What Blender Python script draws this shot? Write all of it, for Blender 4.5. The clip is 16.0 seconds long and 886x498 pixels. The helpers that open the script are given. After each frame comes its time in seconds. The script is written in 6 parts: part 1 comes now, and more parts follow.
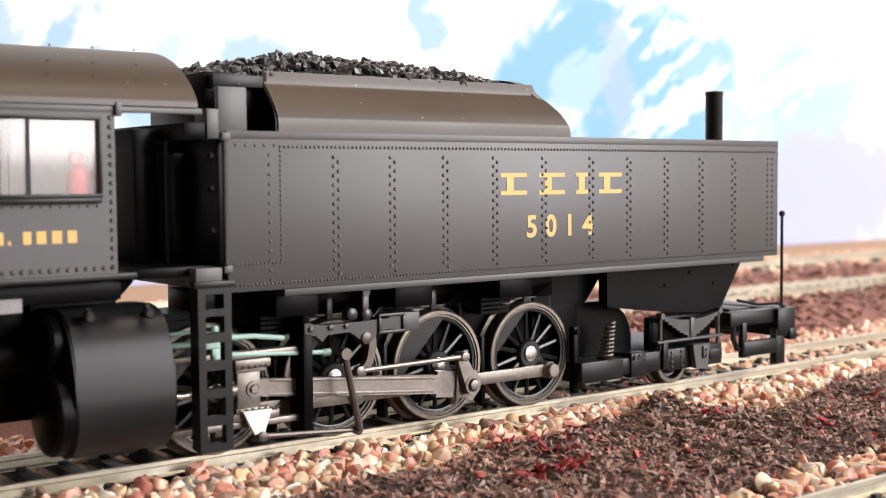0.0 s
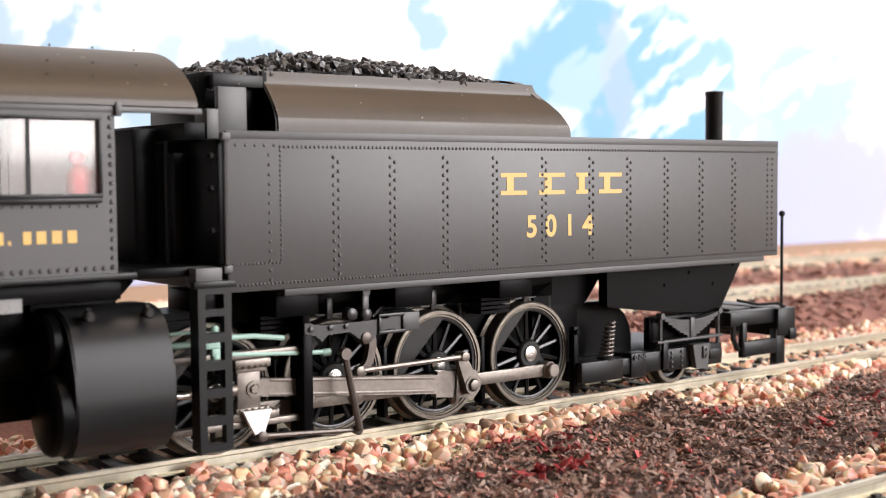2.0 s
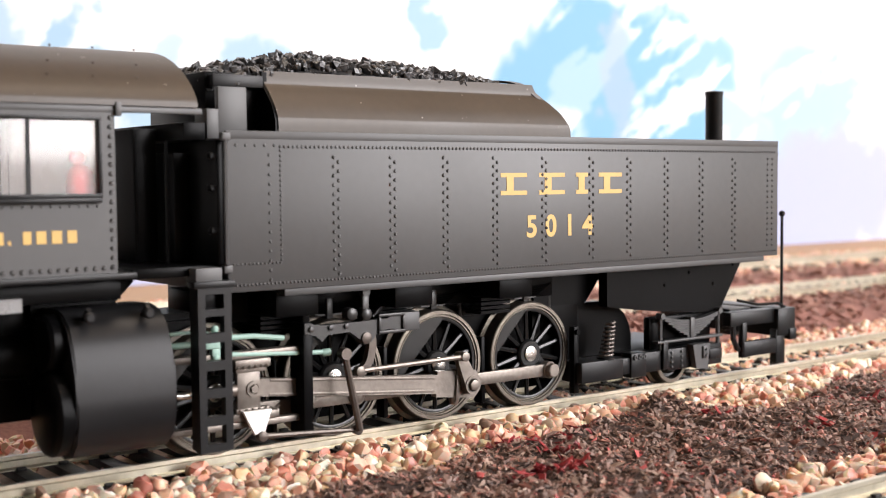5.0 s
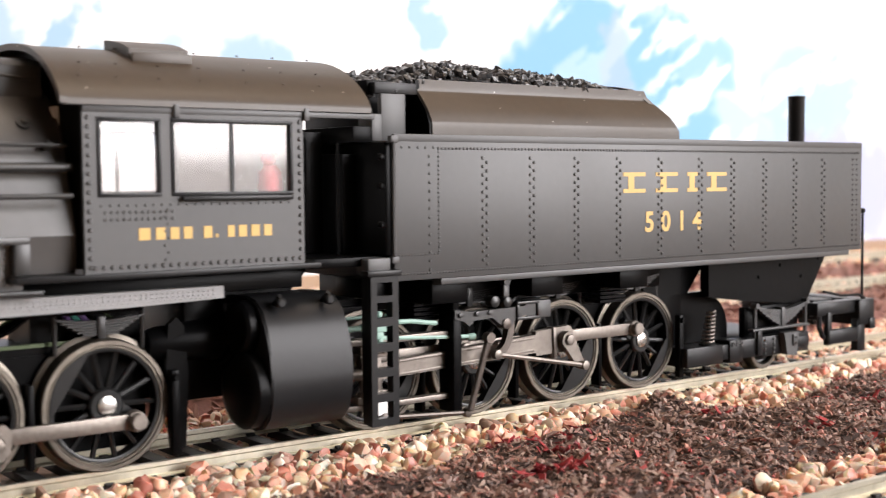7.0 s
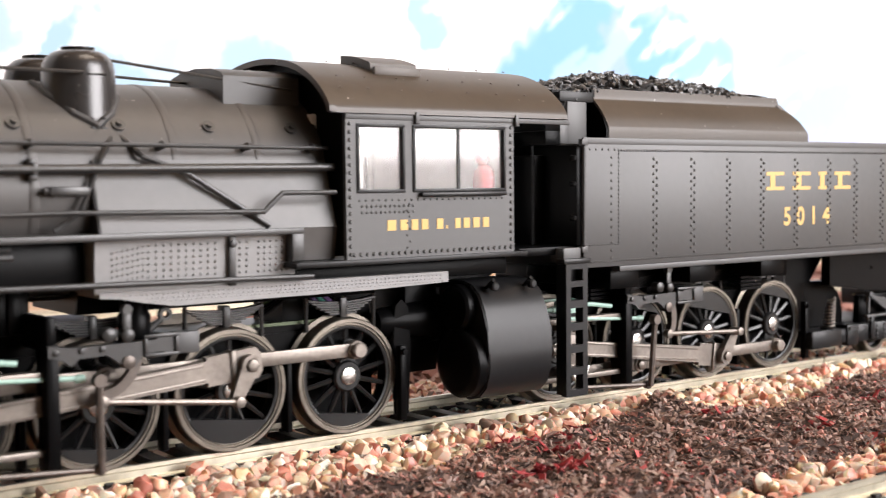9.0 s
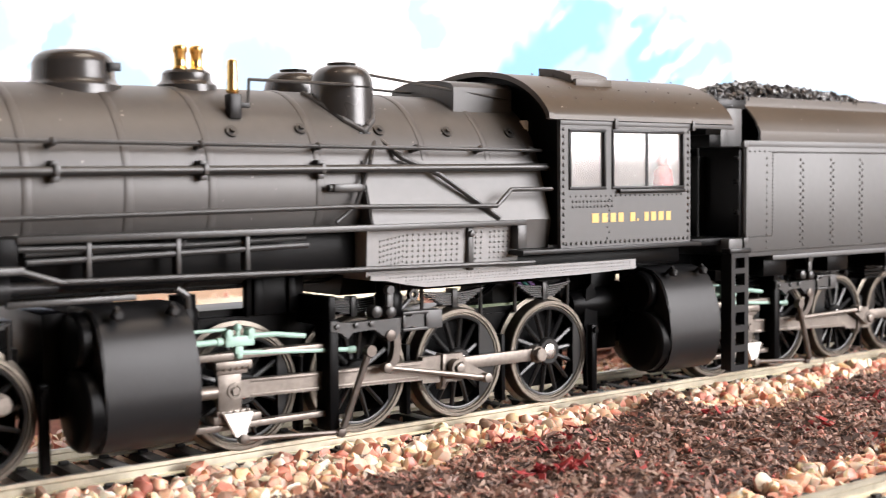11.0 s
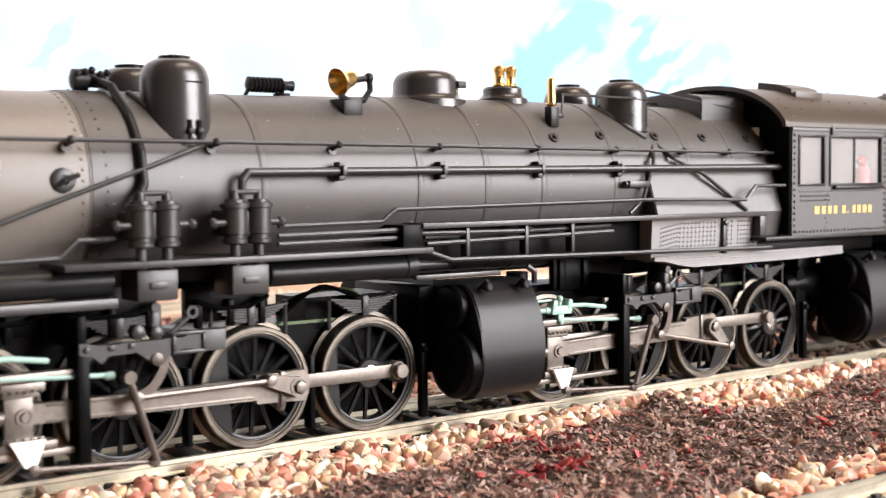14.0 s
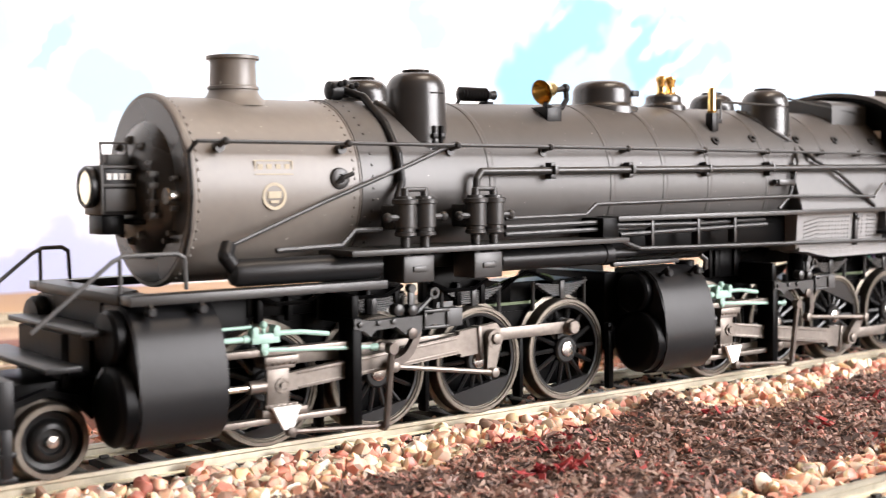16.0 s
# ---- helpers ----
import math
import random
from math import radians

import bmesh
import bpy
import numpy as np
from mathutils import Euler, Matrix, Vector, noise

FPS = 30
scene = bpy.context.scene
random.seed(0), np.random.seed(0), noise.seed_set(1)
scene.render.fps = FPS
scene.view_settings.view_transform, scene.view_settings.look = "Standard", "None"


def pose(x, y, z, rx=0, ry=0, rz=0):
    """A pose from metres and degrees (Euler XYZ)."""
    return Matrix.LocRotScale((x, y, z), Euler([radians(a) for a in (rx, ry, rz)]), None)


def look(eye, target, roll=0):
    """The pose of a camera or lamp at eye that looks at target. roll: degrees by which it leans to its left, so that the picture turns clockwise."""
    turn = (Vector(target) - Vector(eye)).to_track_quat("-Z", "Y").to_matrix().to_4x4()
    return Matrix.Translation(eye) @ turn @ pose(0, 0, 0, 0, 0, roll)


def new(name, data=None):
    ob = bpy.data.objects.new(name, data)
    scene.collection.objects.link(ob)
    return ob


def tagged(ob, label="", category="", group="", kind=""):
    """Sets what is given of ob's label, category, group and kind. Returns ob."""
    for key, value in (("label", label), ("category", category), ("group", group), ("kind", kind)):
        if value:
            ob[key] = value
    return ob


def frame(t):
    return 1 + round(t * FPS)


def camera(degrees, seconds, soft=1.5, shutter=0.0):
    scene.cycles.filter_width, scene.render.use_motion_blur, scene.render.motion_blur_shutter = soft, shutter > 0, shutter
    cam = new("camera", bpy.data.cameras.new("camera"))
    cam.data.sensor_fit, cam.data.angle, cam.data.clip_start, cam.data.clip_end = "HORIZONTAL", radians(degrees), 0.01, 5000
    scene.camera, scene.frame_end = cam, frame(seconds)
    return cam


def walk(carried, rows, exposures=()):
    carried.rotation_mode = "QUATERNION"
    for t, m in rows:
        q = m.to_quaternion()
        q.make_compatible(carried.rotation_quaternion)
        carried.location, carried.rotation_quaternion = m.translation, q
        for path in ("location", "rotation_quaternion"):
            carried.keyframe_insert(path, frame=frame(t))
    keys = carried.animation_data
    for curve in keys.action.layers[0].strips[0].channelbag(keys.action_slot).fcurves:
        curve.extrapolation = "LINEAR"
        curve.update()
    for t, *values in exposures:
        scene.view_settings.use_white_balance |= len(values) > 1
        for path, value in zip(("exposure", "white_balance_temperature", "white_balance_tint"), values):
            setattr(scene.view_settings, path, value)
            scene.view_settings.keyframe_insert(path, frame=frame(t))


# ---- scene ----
# An HO scale model train (1:87) on a layout; lengths below are in millimetres.
U = 0.001
cam = camera(39.53, 16.0, 1.05, 0.5)
YAW, PITCH, ROLL = 52.45, -3.18, -0.51
EYE_P = (0.0, -0.1720, 0.03977)
CAM_POSE = pose(*EYE_P, 0, 0, YAW - 90) @ pose(0, 0, 0, 90 + PITCH) @ pose(0, 0, 0, 0, 0, ROLL)
cam.data.dof.use_dof = True
cam.data.dof.focus_distance = 0.205
cam.data.dof.aperture_fstop = 34
# the clip's camera brightens a little as the dark train fills the picture
walk(cam, [(0.0, CAM_POSE), (16.0, CAM_POSE)], [(0.0, 0.0), (6.0, 0.0), (9.0, 0.18), (12.0, 0.42), (16.0, 0.46)])

# the train's way along the track
WAY_T = [0, 5.2, 5.5, 6, 6.5, 7, 7.5, 8, 8.5, 9, 9.5, 9.7, 11.8, 12, 12.5, 13, 13.5, 14, 14.5, 15, 15.5, 16]
WAY_S = [0, 0, 0.35, 7.3, 17.3, 28.1, 37.7, 48.2, 58.5, 67.7, 79.9, 84.4, 126.5, 131, 142.4, 152.6, 163.8, 173, 181.9, 194, 205.2, 215.8]
ROLLING = 9.3


def way(t):
    """Millimetres gone at t: a smooth curve through the rows above."""
    i = min(max(int(np.searchsorted(WAY_T, t, side="right")) - 1, 0), len(WAY_T) - 2)
    a, b = WAY_T[i], WAY_T[i + 1]

    def slope(k):
        if k <= 1 or k >= len(WAY_T) - 1:
            return 0.0 if k <= 1 else 21.0
        return (WAY_S[k + 1] - WAY_S[k - 1]) / (WAY_T[k + 1] - WAY_T[k - 1])
    h, u = b - a, (t - a) / (b - a)
    return ((2 * u ** 3 - 3 * u ** 2 + 1) * WAY_S[i] + (u ** 3 - 2 * u ** 2 + u) * h * slope(i)
            + (3 * u ** 2 - 2 * u ** 3) * WAY_S[i + 1] + (u ** 3 - u ** 2) * h * slope(i + 1))


# ---- light ----
world = bpy.data.worlds.new("room_air")
scene.world = world
world.use_nodes = True
wn = world.node_tree
sky = wn.nodes.new("ShaderNodeTexSky")
sky.sky_type, sky.sun_disc = "NISHITA", False
sky.sun_elevation, sky.sun_rotation = radians(35), radians(200)
wn.links.new(sky.outputs[0], wn.nodes["Background"].inputs[0])
wn.nodes["Background"].inputs[1].default_value = 0.1


def area_lamp(name, at, target, w, h, watts, colour):
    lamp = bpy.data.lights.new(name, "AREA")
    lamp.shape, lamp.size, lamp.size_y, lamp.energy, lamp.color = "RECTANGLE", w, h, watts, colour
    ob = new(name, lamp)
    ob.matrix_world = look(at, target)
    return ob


area_lamp("window_daylight", (1.25, -1.47, 0.64), (0.95, 0, 0.3), 1.4, 1.15, 97, (1.0, 0.955, 0.965))
# Added overhead fill, no such lamp seen; its warm tint browns the boiler top.
area_lamp("overhead_fill", (0.50, -0.35, 1.735), (0.40, -0.10, 0), 1.0, 0.7, 20, (1.0, 0.87, 0.74))

# ---- materials ----


def material(name, colour, rough=0.5, metal=0.0, vary=0.25, scale=400.0, bump=0.1, second=None, island=0.0, random_object=0.0, spec=0.5,
             coat=0.0, fine=None, dust=0.0):
    m = bpy.data.materials.new(name)
    m.use_nodes = True
    nt = m.node_tree
    b = nt.nodes["Principled BSDF"]
    b.inputs["Roughness"].default_value, b.inputs["Metallic"].default_value = rough, metal
    b.inputs["Specular IOR Level"].default_value, b.inputs["Coat Weight"].default_value = spec, coat
    co = nt.nodes.new("ShaderNodeTexCoord")
    n1, n2 = nt.nodes.new("ShaderNodeTexNoise"), nt.nodes.new("ShaderNodeTexNoise")
    n1.inputs["Scale"].default_value, n1.inputs["Detail"].default_value = scale * 0.15, 4
    n2.inputs["Scale"].default_value, n2.inputs["Detail"].default_value = fine or scale * 2.5, 3
    for n in (n1, n2):
        nt.links.new(co.outputs["Object"], n.inputs["Vector"])
    ramp = nt.nodes.new("ShaderNodeValToRGB")
    other = second or tuple(c * (1 - vary) for c in colour)
    ramp.color_ramp.elements[0].color, ramp.color_ramp.elements[1].color = (*other, 1), (*colour, 1)
    ramp.color_ramp.elements[0].position, ramp.color_ramp.elements[1].position = 0.35, 0.65
    nt.links.new(n1.outputs["Fac"], ramp.inputs["Fac"])
    last = ramp.outputs["Color"]
    hs = nt.nodes.new("ShaderNodeHueSaturation")
    nt.links.new(last, hs.inputs["Color"])
    mp = nt.nodes.new("ShaderNodeMapRange")
    mp.inputs["To Min"].default_value, mp.inputs["To Max"].default_value = 1 - vary, 1 + vary
    nt.links.new(n2.outputs["Fac"], mp.inputs["Value"])
    val = mp.outputs["Result"]
    if island or random_object:
        src = nt.nodes.new("ShaderNodeNewGeometry" if island else "ShaderNodeObjectInfo")
        rnd = src.outputs["Random Per Island" if island else "Random"]
        r2 = nt.nodes.new("ShaderNodeMapRange")
        k = island or random_object
        r2.inputs["To Min"].default_value, r2.inputs["To Max"].default_value = 1 - k, 1 + k
        nt.links.new(rnd, r2.inputs["Value"])
        mul = nt.nodes.new("ShaderNodeMath")
        mul.operation = "MULTIPLY"
        nt.links.new(val, mul.inputs[0]), nt.links.new(r2.outputs["Result"], mul.inputs[1])
        val = mul.outputs[0]
    nt.links.new(val, hs.inputs["Value"])
    paint = hs.outputs["Color"]
    if dust:
        speck = nt.nodes.new("ShaderNodeTexNoise")
        speck.inputs["Scale"].default_value, speck.inputs["Detail"].default_value = 1300, 1
        nt.links.new(co.outputs["Object"], speck.inputs["Vector"])
        cut = nt.nodes.new("ShaderNodeMapRange")
        cut.inputs["From Min"].default_value, cut.inputs["From Max"].default_value, cut.inputs["To Max"].default_value = 0.775, 0.80, dust
        nt.links.new(speck.outputs["Fac"], cut.inputs["Value"])
        mix = nt.nodes.new("ShaderNodeMix")
        mix.data_type = "RGBA"
        mix.inputs["B"].default_value = (0.45, 0.42, 0.38, 1)
        nt.links.new(cut.outputs["Result"], mix.inputs["Factor"]), nt.links.new(paint, mix.inputs["A"])
        paint = mix.outputs["Result"]
    nt.links.new(paint, b.inputs["Base Color"])
    rr = nt.nodes.new("ShaderNodeMapRange")
    rr.inputs["To Min"].default_value, rr.inputs["To Max"].default_value = max(rough - 0.08, 0.02), min(rough + 0.1, 1)
    nt.links.new(n1.outputs["Fac"], rr.inputs["Value"]), nt.links.new(rr.outputs["Result"], b.inputs["Roughness"])
    if bump:
        bp = nt.nodes.new("ShaderNodeBump")
        bp.inputs["Strength"].default_value, bp.inputs["Distance"].default_value = bump, 0.0002
        nt.links.new(n2.outputs["Fac"], bp.inputs["Height"]), nt.links.new(bp.outputs["Normal"], b.inputs["Normal"])
    return m


def stone_material(name, stops, rough, transmission=0.0, object_random=False):
    """Mixed stones: every loose piece takes its own colour off a ramp."""
    m = material(name, (0.5, 0.4, 0.3), rough, vary=0.2, scale=700, bump=0.35)
    nt = m.node_tree
    b = nt.nodes["Principled BSDF"]
    src = nt.nodes.new("ShaderNodeObjectInfo" if object_random else "ShaderNodeNewGeometry")
    rnd = src.outputs["Random" if object_random else "Random Per Island"]
    ramp = nt.nodes.new("ShaderNodeValToRGB")
    ramp.color_ramp.interpolation = "CONSTANT"
    el = ramp.color_ramp.elements
    while len(el) < len(stops):
        el.new(0.5)
    for e, (p, c) in zip(el, stops):
        e.position, e.color = p, (*c, 1)
    nt.links.new(rnd, ramp.inputs["Fac"])
    hs = [n for n in nt.nodes if n.type == "HUE_SAT"][0]
    old = hs.inputs["Color"].links[0].from_socket
    mix = nt.nodes.new("ShaderNodeMix")
    mix.data_type = "RGBA"
    mix.inputs["Factor"].default_value = 0.12
    nt.links.new(ramp.outputs["Color"], mix.inputs["A"]), nt.links.new(old, mix.inputs["B"])
    nt.links.new(mix.outputs["Result"], hs.inputs["Color"])
    b.inputs["Subsurface Weight"].default_value = transmission
    b.inputs["Subsurface Radius"].default_value = (0.0016, 0.0010, 0.0008)
    b.inputs["Subsurface Scale"].default_value = 1.0
    return m


M_BLACK = material("satin_black_paint", (0.010, 0.010, 0.0105), 0.36, vary=0.15, scale=300, bump=0.05, spec=0.2)
M_BODY = material("grey_black_paint", (0.045, 0.0446, 0.0444), 0.48, vary=0.12, scale=260, bump=0.05)
# The ceiling's brown reflection is painted into this black roof's base colour.
M_ROOF = material("brown_sheen_roof_paint", (0.044, 0.031, 0.020), 0.46, vary=0.18, scale=300, bump=0.06, dust=0.6, spec=0.45)
M_DOME = material("gloss_black_dome_paint", (0.024, 0.022, 0.021), 0.26, vary=0.14, scale=240, bump=0.04, dust=0.5)
M_BOILER = material("boiler_black_paint", (0.045, 0.041, 0.038), 0.45, vary=0.16, scale=240, bump=0.06, dust=0.6, spec=0.55)
M_FIT = material("black_fitting_paint", (0.024, 0.0235, 0.023), 0.36, vary=0.2, scale=500, bump=0.08, spec=0.45)
M_GRAPHITE = material("graphite_smokebox_paint", (0.132, 0.117, 0.102), 0.42, vary=0.12, scale=260, bump=0.05, dust=0.6)
# Kept near black and dull, so shade in recesses and under the train is painted in.
M_DEEP = material("shade_toned_black", (0.0028, 0.0028, 0.003), 0.32, vary=0.2, scale=300, bump=0.08, spec=0.06)
M_WHEEL = material("gloss_black_wheel", (0.008, 0.008, 0.008), 0.28, vary=0.2, scale=300, bump=0.1, spec=0.34)
M_SHEET = material("lit_slope_grey", (0.082, 0.080, 0.078), 0.46, vary=0.14, scale=240, bump=0.05)
M_PANEL = material("grey_firebox_paint", (0.215, 0.212, 0.210), 0.5, vary=0.15, scale=300, bump=0.06)
M_TYRE = material("worn_blackened_nickel", (0.165, 0.145, 0.121), 0.40, 0.9, vary=0.35, scale=500, bump=0.15)
M_ROD = material("grey_nickel_rod", (0.195, 0.170, 0.148), 0.42, 0.7, vary=0.3, scale=500, bump=0.2)
M_RODDARK = material("brown_nickel_link", (0.11, 0.092, 0.08), 0.45, 0.7, vary=0.3, scale=500, bump=0.2)
M_STEEL = material("bright_steel", (0.62, 0.60, 0.57), 0.25, 1.0, vary=0.15, scale=500, bump=0.05)
M_WHITE = material("white_enamel", (0.8, 0.8, 0.78), 0.4, vary=0.06, scale=300, bump=0.03)
M_MINT = material("mint_green_paint", (0.28, 0.43, 0.365), 0.5, vary=0.12, scale=400, bump=0.05)
M_YELLOW = material("yellow_lettering", (0.52, 0.34, 0.10), 0.55, vary=0.08, scale=900, bump=0.02)
M_PALE = material("pale_gold_print", (0.34, 0.29, 0.20), 0.55, vary=0.2, scale=900, bump=0.02)
M_BRASS = material("polished_brass", (0.80, 0.56, 0.22), 0.22, 1.0, vary=0.12, scale=500, bump=0.04)
M_RAIL = material("nickel_silver_rail", (0.53, 0.49, 0.39), 0.36, 0.8, vary=0.25, scale=260, bump=0.2, second=(0.42, 0.38, 0.29))
M_TIE = material("dark_brown_tie", (0.02, 0.017, 0.015), 0.6, vary=0.3, scale=400, bump=0.3)
M_COAL = material("coal", (0.034, 0.034, 0.035), 0.28, vary=0.4, scale=900, bump=0.4, island=0.5)
M_BOARD = material("tan_board", (0.40, 0.25, 0.13), 0.7, vary=0.12, scale=60, bump=0.1, second=(0.34, 0.21, 0.12))
M_SOIL = material("dark_soil", (0.05, 0.03, 0.025), 0.85, vary=0.5, scale=700, bump=0.6, second=(0.03, 0.018, 0.015))
M_SOIL2 = material("red_brown_soil", (0.26, 0.12, 0.095), 0.85, vary=0.4, scale=500, bump=0.6, second=(0.19, 0.085, 0.07))
M_GRIT = material("pale_grit", (0.50, 0.36, 0.26), 0.8, vary=0.35, scale=500, bump=0.6, second=(0.40, 0.25, 0.19))
M_WALL = material("grey_wall_paint", (0.15, 0.145, 0.14), 0.8, vary=0.05, scale=20, bump=0.02)
M_CEIL = material("brown_ceiling_boards", (0.60, 0.38, 0.21), 0.7, vary=0.15, scale=12, bump=0.05)
M_FLOOR = material("brown_floor", (0.25, 0.18, 0.12), 0.6, vary=0.15, scale=12, bump=0.05)
M_WIRE = material("green_wire", (0.055, 0.085, 0.025), 0.5, vary=0.1, scale=500, bump=0)
M_VIOLET = material("violet_wire", (0.16, 0.09, 0.24), 0.45, vary=0.1, scale=500, bump=0)
M_TEAL = material("teal_wire", (0.06, 0.26, 0.21), 0.45, vary=0.1, scale=500, bump=0)
M_RED = material("red_cloth_paint", (0.55, 0.05, 0.06), 0.6, vary=0.1, scale=500, bump=0)
M_INSIDE = material("cream_cab_lining", (0.80, 0.78, 0.75), 0.6, vary=0.08, scale=300, bump=0.02)
PEBBLE_STOPS = [(0.0, (0.67, 0.31, 0.23)), (0.16, (0.70, 0.44, 0.31)), (0.30, (0.74, 0.60, 0.41)), (0.42, (0.54, 0.20, 0.15)),
                (0.50, (0.69, 0.48, 0.29)), (0.62, (0.70, 0.39, 0.30)), (0.72, (0.79, 0.65, 0.53)), (0.90, (0.36, 0.12, 0.09)), (0.95, (0.18, 0.11, 0.08))]
M_PEBBLE = stone_material("pink_quartz_gravel", PEBBLE_STOPS, 0.36, 0.75)
M_PEBBLE_ONE = stone_material("pink_quartz_pebble", PEBBLE_STOPS, 0.36, 0.75, True)
M_FLAKE = stone_material("dark_bark_flakes", [(0.0, (0.174, 0.096, 0.081)), (0.25, (0.248, 0.149, 0.123)), (0.5, (0.124, 0.077, 0.068)), (0.72, (0.310, 0.211, 0.169)),
                                              (0.84, (0.310, 0.115, 0.093)), (0.94, (0.422, 0.183, 0.133)), (0.98, (0.447, 0.047, 0.057))], 0.55)
M_FLAKE_RED = stone_material("red_brown_flakes", [(0.0, (0.24, 0.11, 0.085)), (0.4, (0.32, 0.15, 0.12)), (0.8, (0.18, 0.08, 0.07))], 0.7)

# Milky white in the pane stands in for room light mirrored by clear plastic.
M_GLASS = bpy.data.materials.new("milky_cab_glass")
M_GLASS.use_nodes = True
gb = M_GLASS.node_tree.nodes["Principled BSDF"]
gb.inputs["Transmission Weight"].default_value, gb.inputs["Roughness"].default_value, gb.inputs["IOR"].default_value = 0.90, 0.06, 1.4
gb.inputs["Base Color"].default_value = (0.93, 0.92, 0.915, 1)
M_LENS = bpy.data.materials.new("headlight_lens")
M_LENS.use_nodes = True
lb = M_LENS.node_tree.nodes["Principled BSDF"]
lb.inputs["Base Color"].default_value, lb.inputs["Roughness"].default_value = (0.85, 0.8, 0.7, 1), 0.1
lb.inputs["Emission Color"].default_value, lb.inputs["Emission Strength"].default_value = (1, 0.9, 0.7, 1), 0.8


def backdrop_material():
    """A printed sky with blue mountain masses and lilac haze, out of a few soft ragged patches; it also glows a little.
    """
    m = bpy.data.materials.new("self_lit_mountain_print")
    m.use_nodes = True
    nt = m.node_tree
    b = nt.nodes["Principled BSDF"]
    b.inputs["Roughness"].default_value = 0.8
    b.inputs["Specular IOR Level"].default_value = 0.1
    co = nt.nodes.new("ShaderNodeTexCoord")
    warp = nt.nodes.new("ShaderNodeTexNoise")
    warp.inputs["Scale"].default_value, warp.inputs["Detail"].default_value = 30, 7
    nt.links.new(co.outputs["Object"], warp.inputs["Vector"])
    push = nt.nodes.new("ShaderNodeVectorMath")
    push.operation = "MULTIPLY_ADD"
    push.inputs[1].default_value = (0.075, 0, 0.075)
    nt.links.new(warp.outputs["Color"], push.inputs[0]), nt.links.new(co.outputs["Object"], push.inputs[2])

    def masses(rows):
        total = None
        for x, z, rx, rz, k in rows:
            mp = nt.nodes.new("ShaderNodeMapping")
            mp.vector_type = "POINT"
            mp.inputs["Location"].default_value = (-(x + 0.0375) / rx, 0, -(z + 0.0375) / rz)
            mp.inputs["Scale"].default_value = (1 / rx, 0, 1 / rz)
            nt.links.new(push.outputs[0], mp.inputs["Vector"])
            ln = nt.nodes.new("ShaderNodeVectorMath")
            ln.operation = "LENGTH"
            nt.links.new(mp.outputs[0], ln.inputs[0])
            mr = nt.nodes.new("ShaderNodeMapRange")
            mr.interpolation_type = "SMOOTHSTEP"
            mr.inputs["From Min"].default_value, mr.inputs["From Max"].default_value = 1.06, 0.62
            mr.inputs["To Min"].default_value, mr.inputs["To Max"].default_value = 0.0, k
            nt.links.new(ln.outputs["Value"], mr.inputs["Value"])
            if total is None:
                total = mr.outputs[0]
            else:
                mx = nt.nodes.new("ShaderNodeMath")
                mx.operation = "MAXIMUM"
                nt.links.new(total, mx.inputs[0]), nt.links.new(mr.outputs[0], mx.inputs[1])
                total = mx.outputs[0]
        return total
    blue = masses([(0.508, 0.108, 0.085, 0.050, 1.0), (0.470, 0.092, 0.062, 0.034, 1.0), (0.548, 0.074, 0.080, 0.036, 1.0), (0.580, 0.104, 0.050, 0.040, 0.9),
                   (0.705, 0.080, 0.080, 0.065, 0.75), (0.625, 0.066, 0.050, 0.024, 0.7)])
    pale = masses([(0.490, 0.100, 0.062, 0.036, 0.8), (0.690, 0.070, 0.060, 0.050, 0.45), (0.212, 0.076, 0.026, 0.026, 0.75), (0.240, 0.084, 0.020, 0.022, 0.6),
                   (0.286, 0.094, 0.032, 0.022, 0.75), (0.156, 0.104, 0.022, 0.028, 0.7), (0.187, 0.098, 0.008, 0.030, 0.8), (0.375, 0.122, 0.012, 0.020, 0.8)])
    lilac = masses([(0.720, 0.026, 0.120, 0.055, 1.0), (0.172, 0.000, 0.080, 0.028, 1.0), (0.790, 0.056, 0.055, 0.055, 0.8), (0.512, 0.100, 0.012, 0.050, 0.45),
                    (0.166, 0.056, 0.034, 0.022, 0.8), (0.95, 0.04, 0.15, 0.05, 0.7)])
    # snow lies in slanting streaks across the blue rock
    turn, stretch, streak, snow = (nt.nodes.new(k) for k in ("ShaderNodeMapping", "ShaderNodeMapping", "ShaderNodeTexNoise", "ShaderNodeMapRange"))
    turn.inputs["Rotation"].default_value = (0, radians(36), 0)
    stretch.inputs["Scale"].default_value = (13, 0, 36)
    streak.inputs["Scale"].default_value, streak.inputs["Detail"].default_value, streak.inputs["Roughness"].default_value = 1.0, 5, 0.6
    snow.interpolation_type = "SMOOTHSTEP"
    snow.inputs["From Min"].default_value, snow.inputs["From Max"].default_value = 0.50, 0.58
    snow.inputs["To Min"].default_value, snow.inputs["To Max"].default_value = 1.0, 0.12
    nt.links.new(co.outputs["Object"], turn.inputs["Vector"]), nt.links.new(turn.outputs[0], stretch.inputs["Vector"])
    nt.links.new(stretch.outputs[0], streak.inputs["Vector"]), nt.links.new(streak.outputs["Fac"], snow.inputs["Value"])
    bare = nt.nodes.new("ShaderNodeMath")
    bare.operation = "MULTIPLY"
    nt.links.new(blue, bare.inputs[0]), nt.links.new(snow.outputs[0], bare.inputs[1])
    both = nt.nodes.new("ShaderNodeMath")
    both.operation = "MAXIMUM"
    nt.links.new(bare.outputs[0], both.inputs[0]), nt.links.new(pale, both.inputs[1])
    blue = both.outputs[0]
    first = None
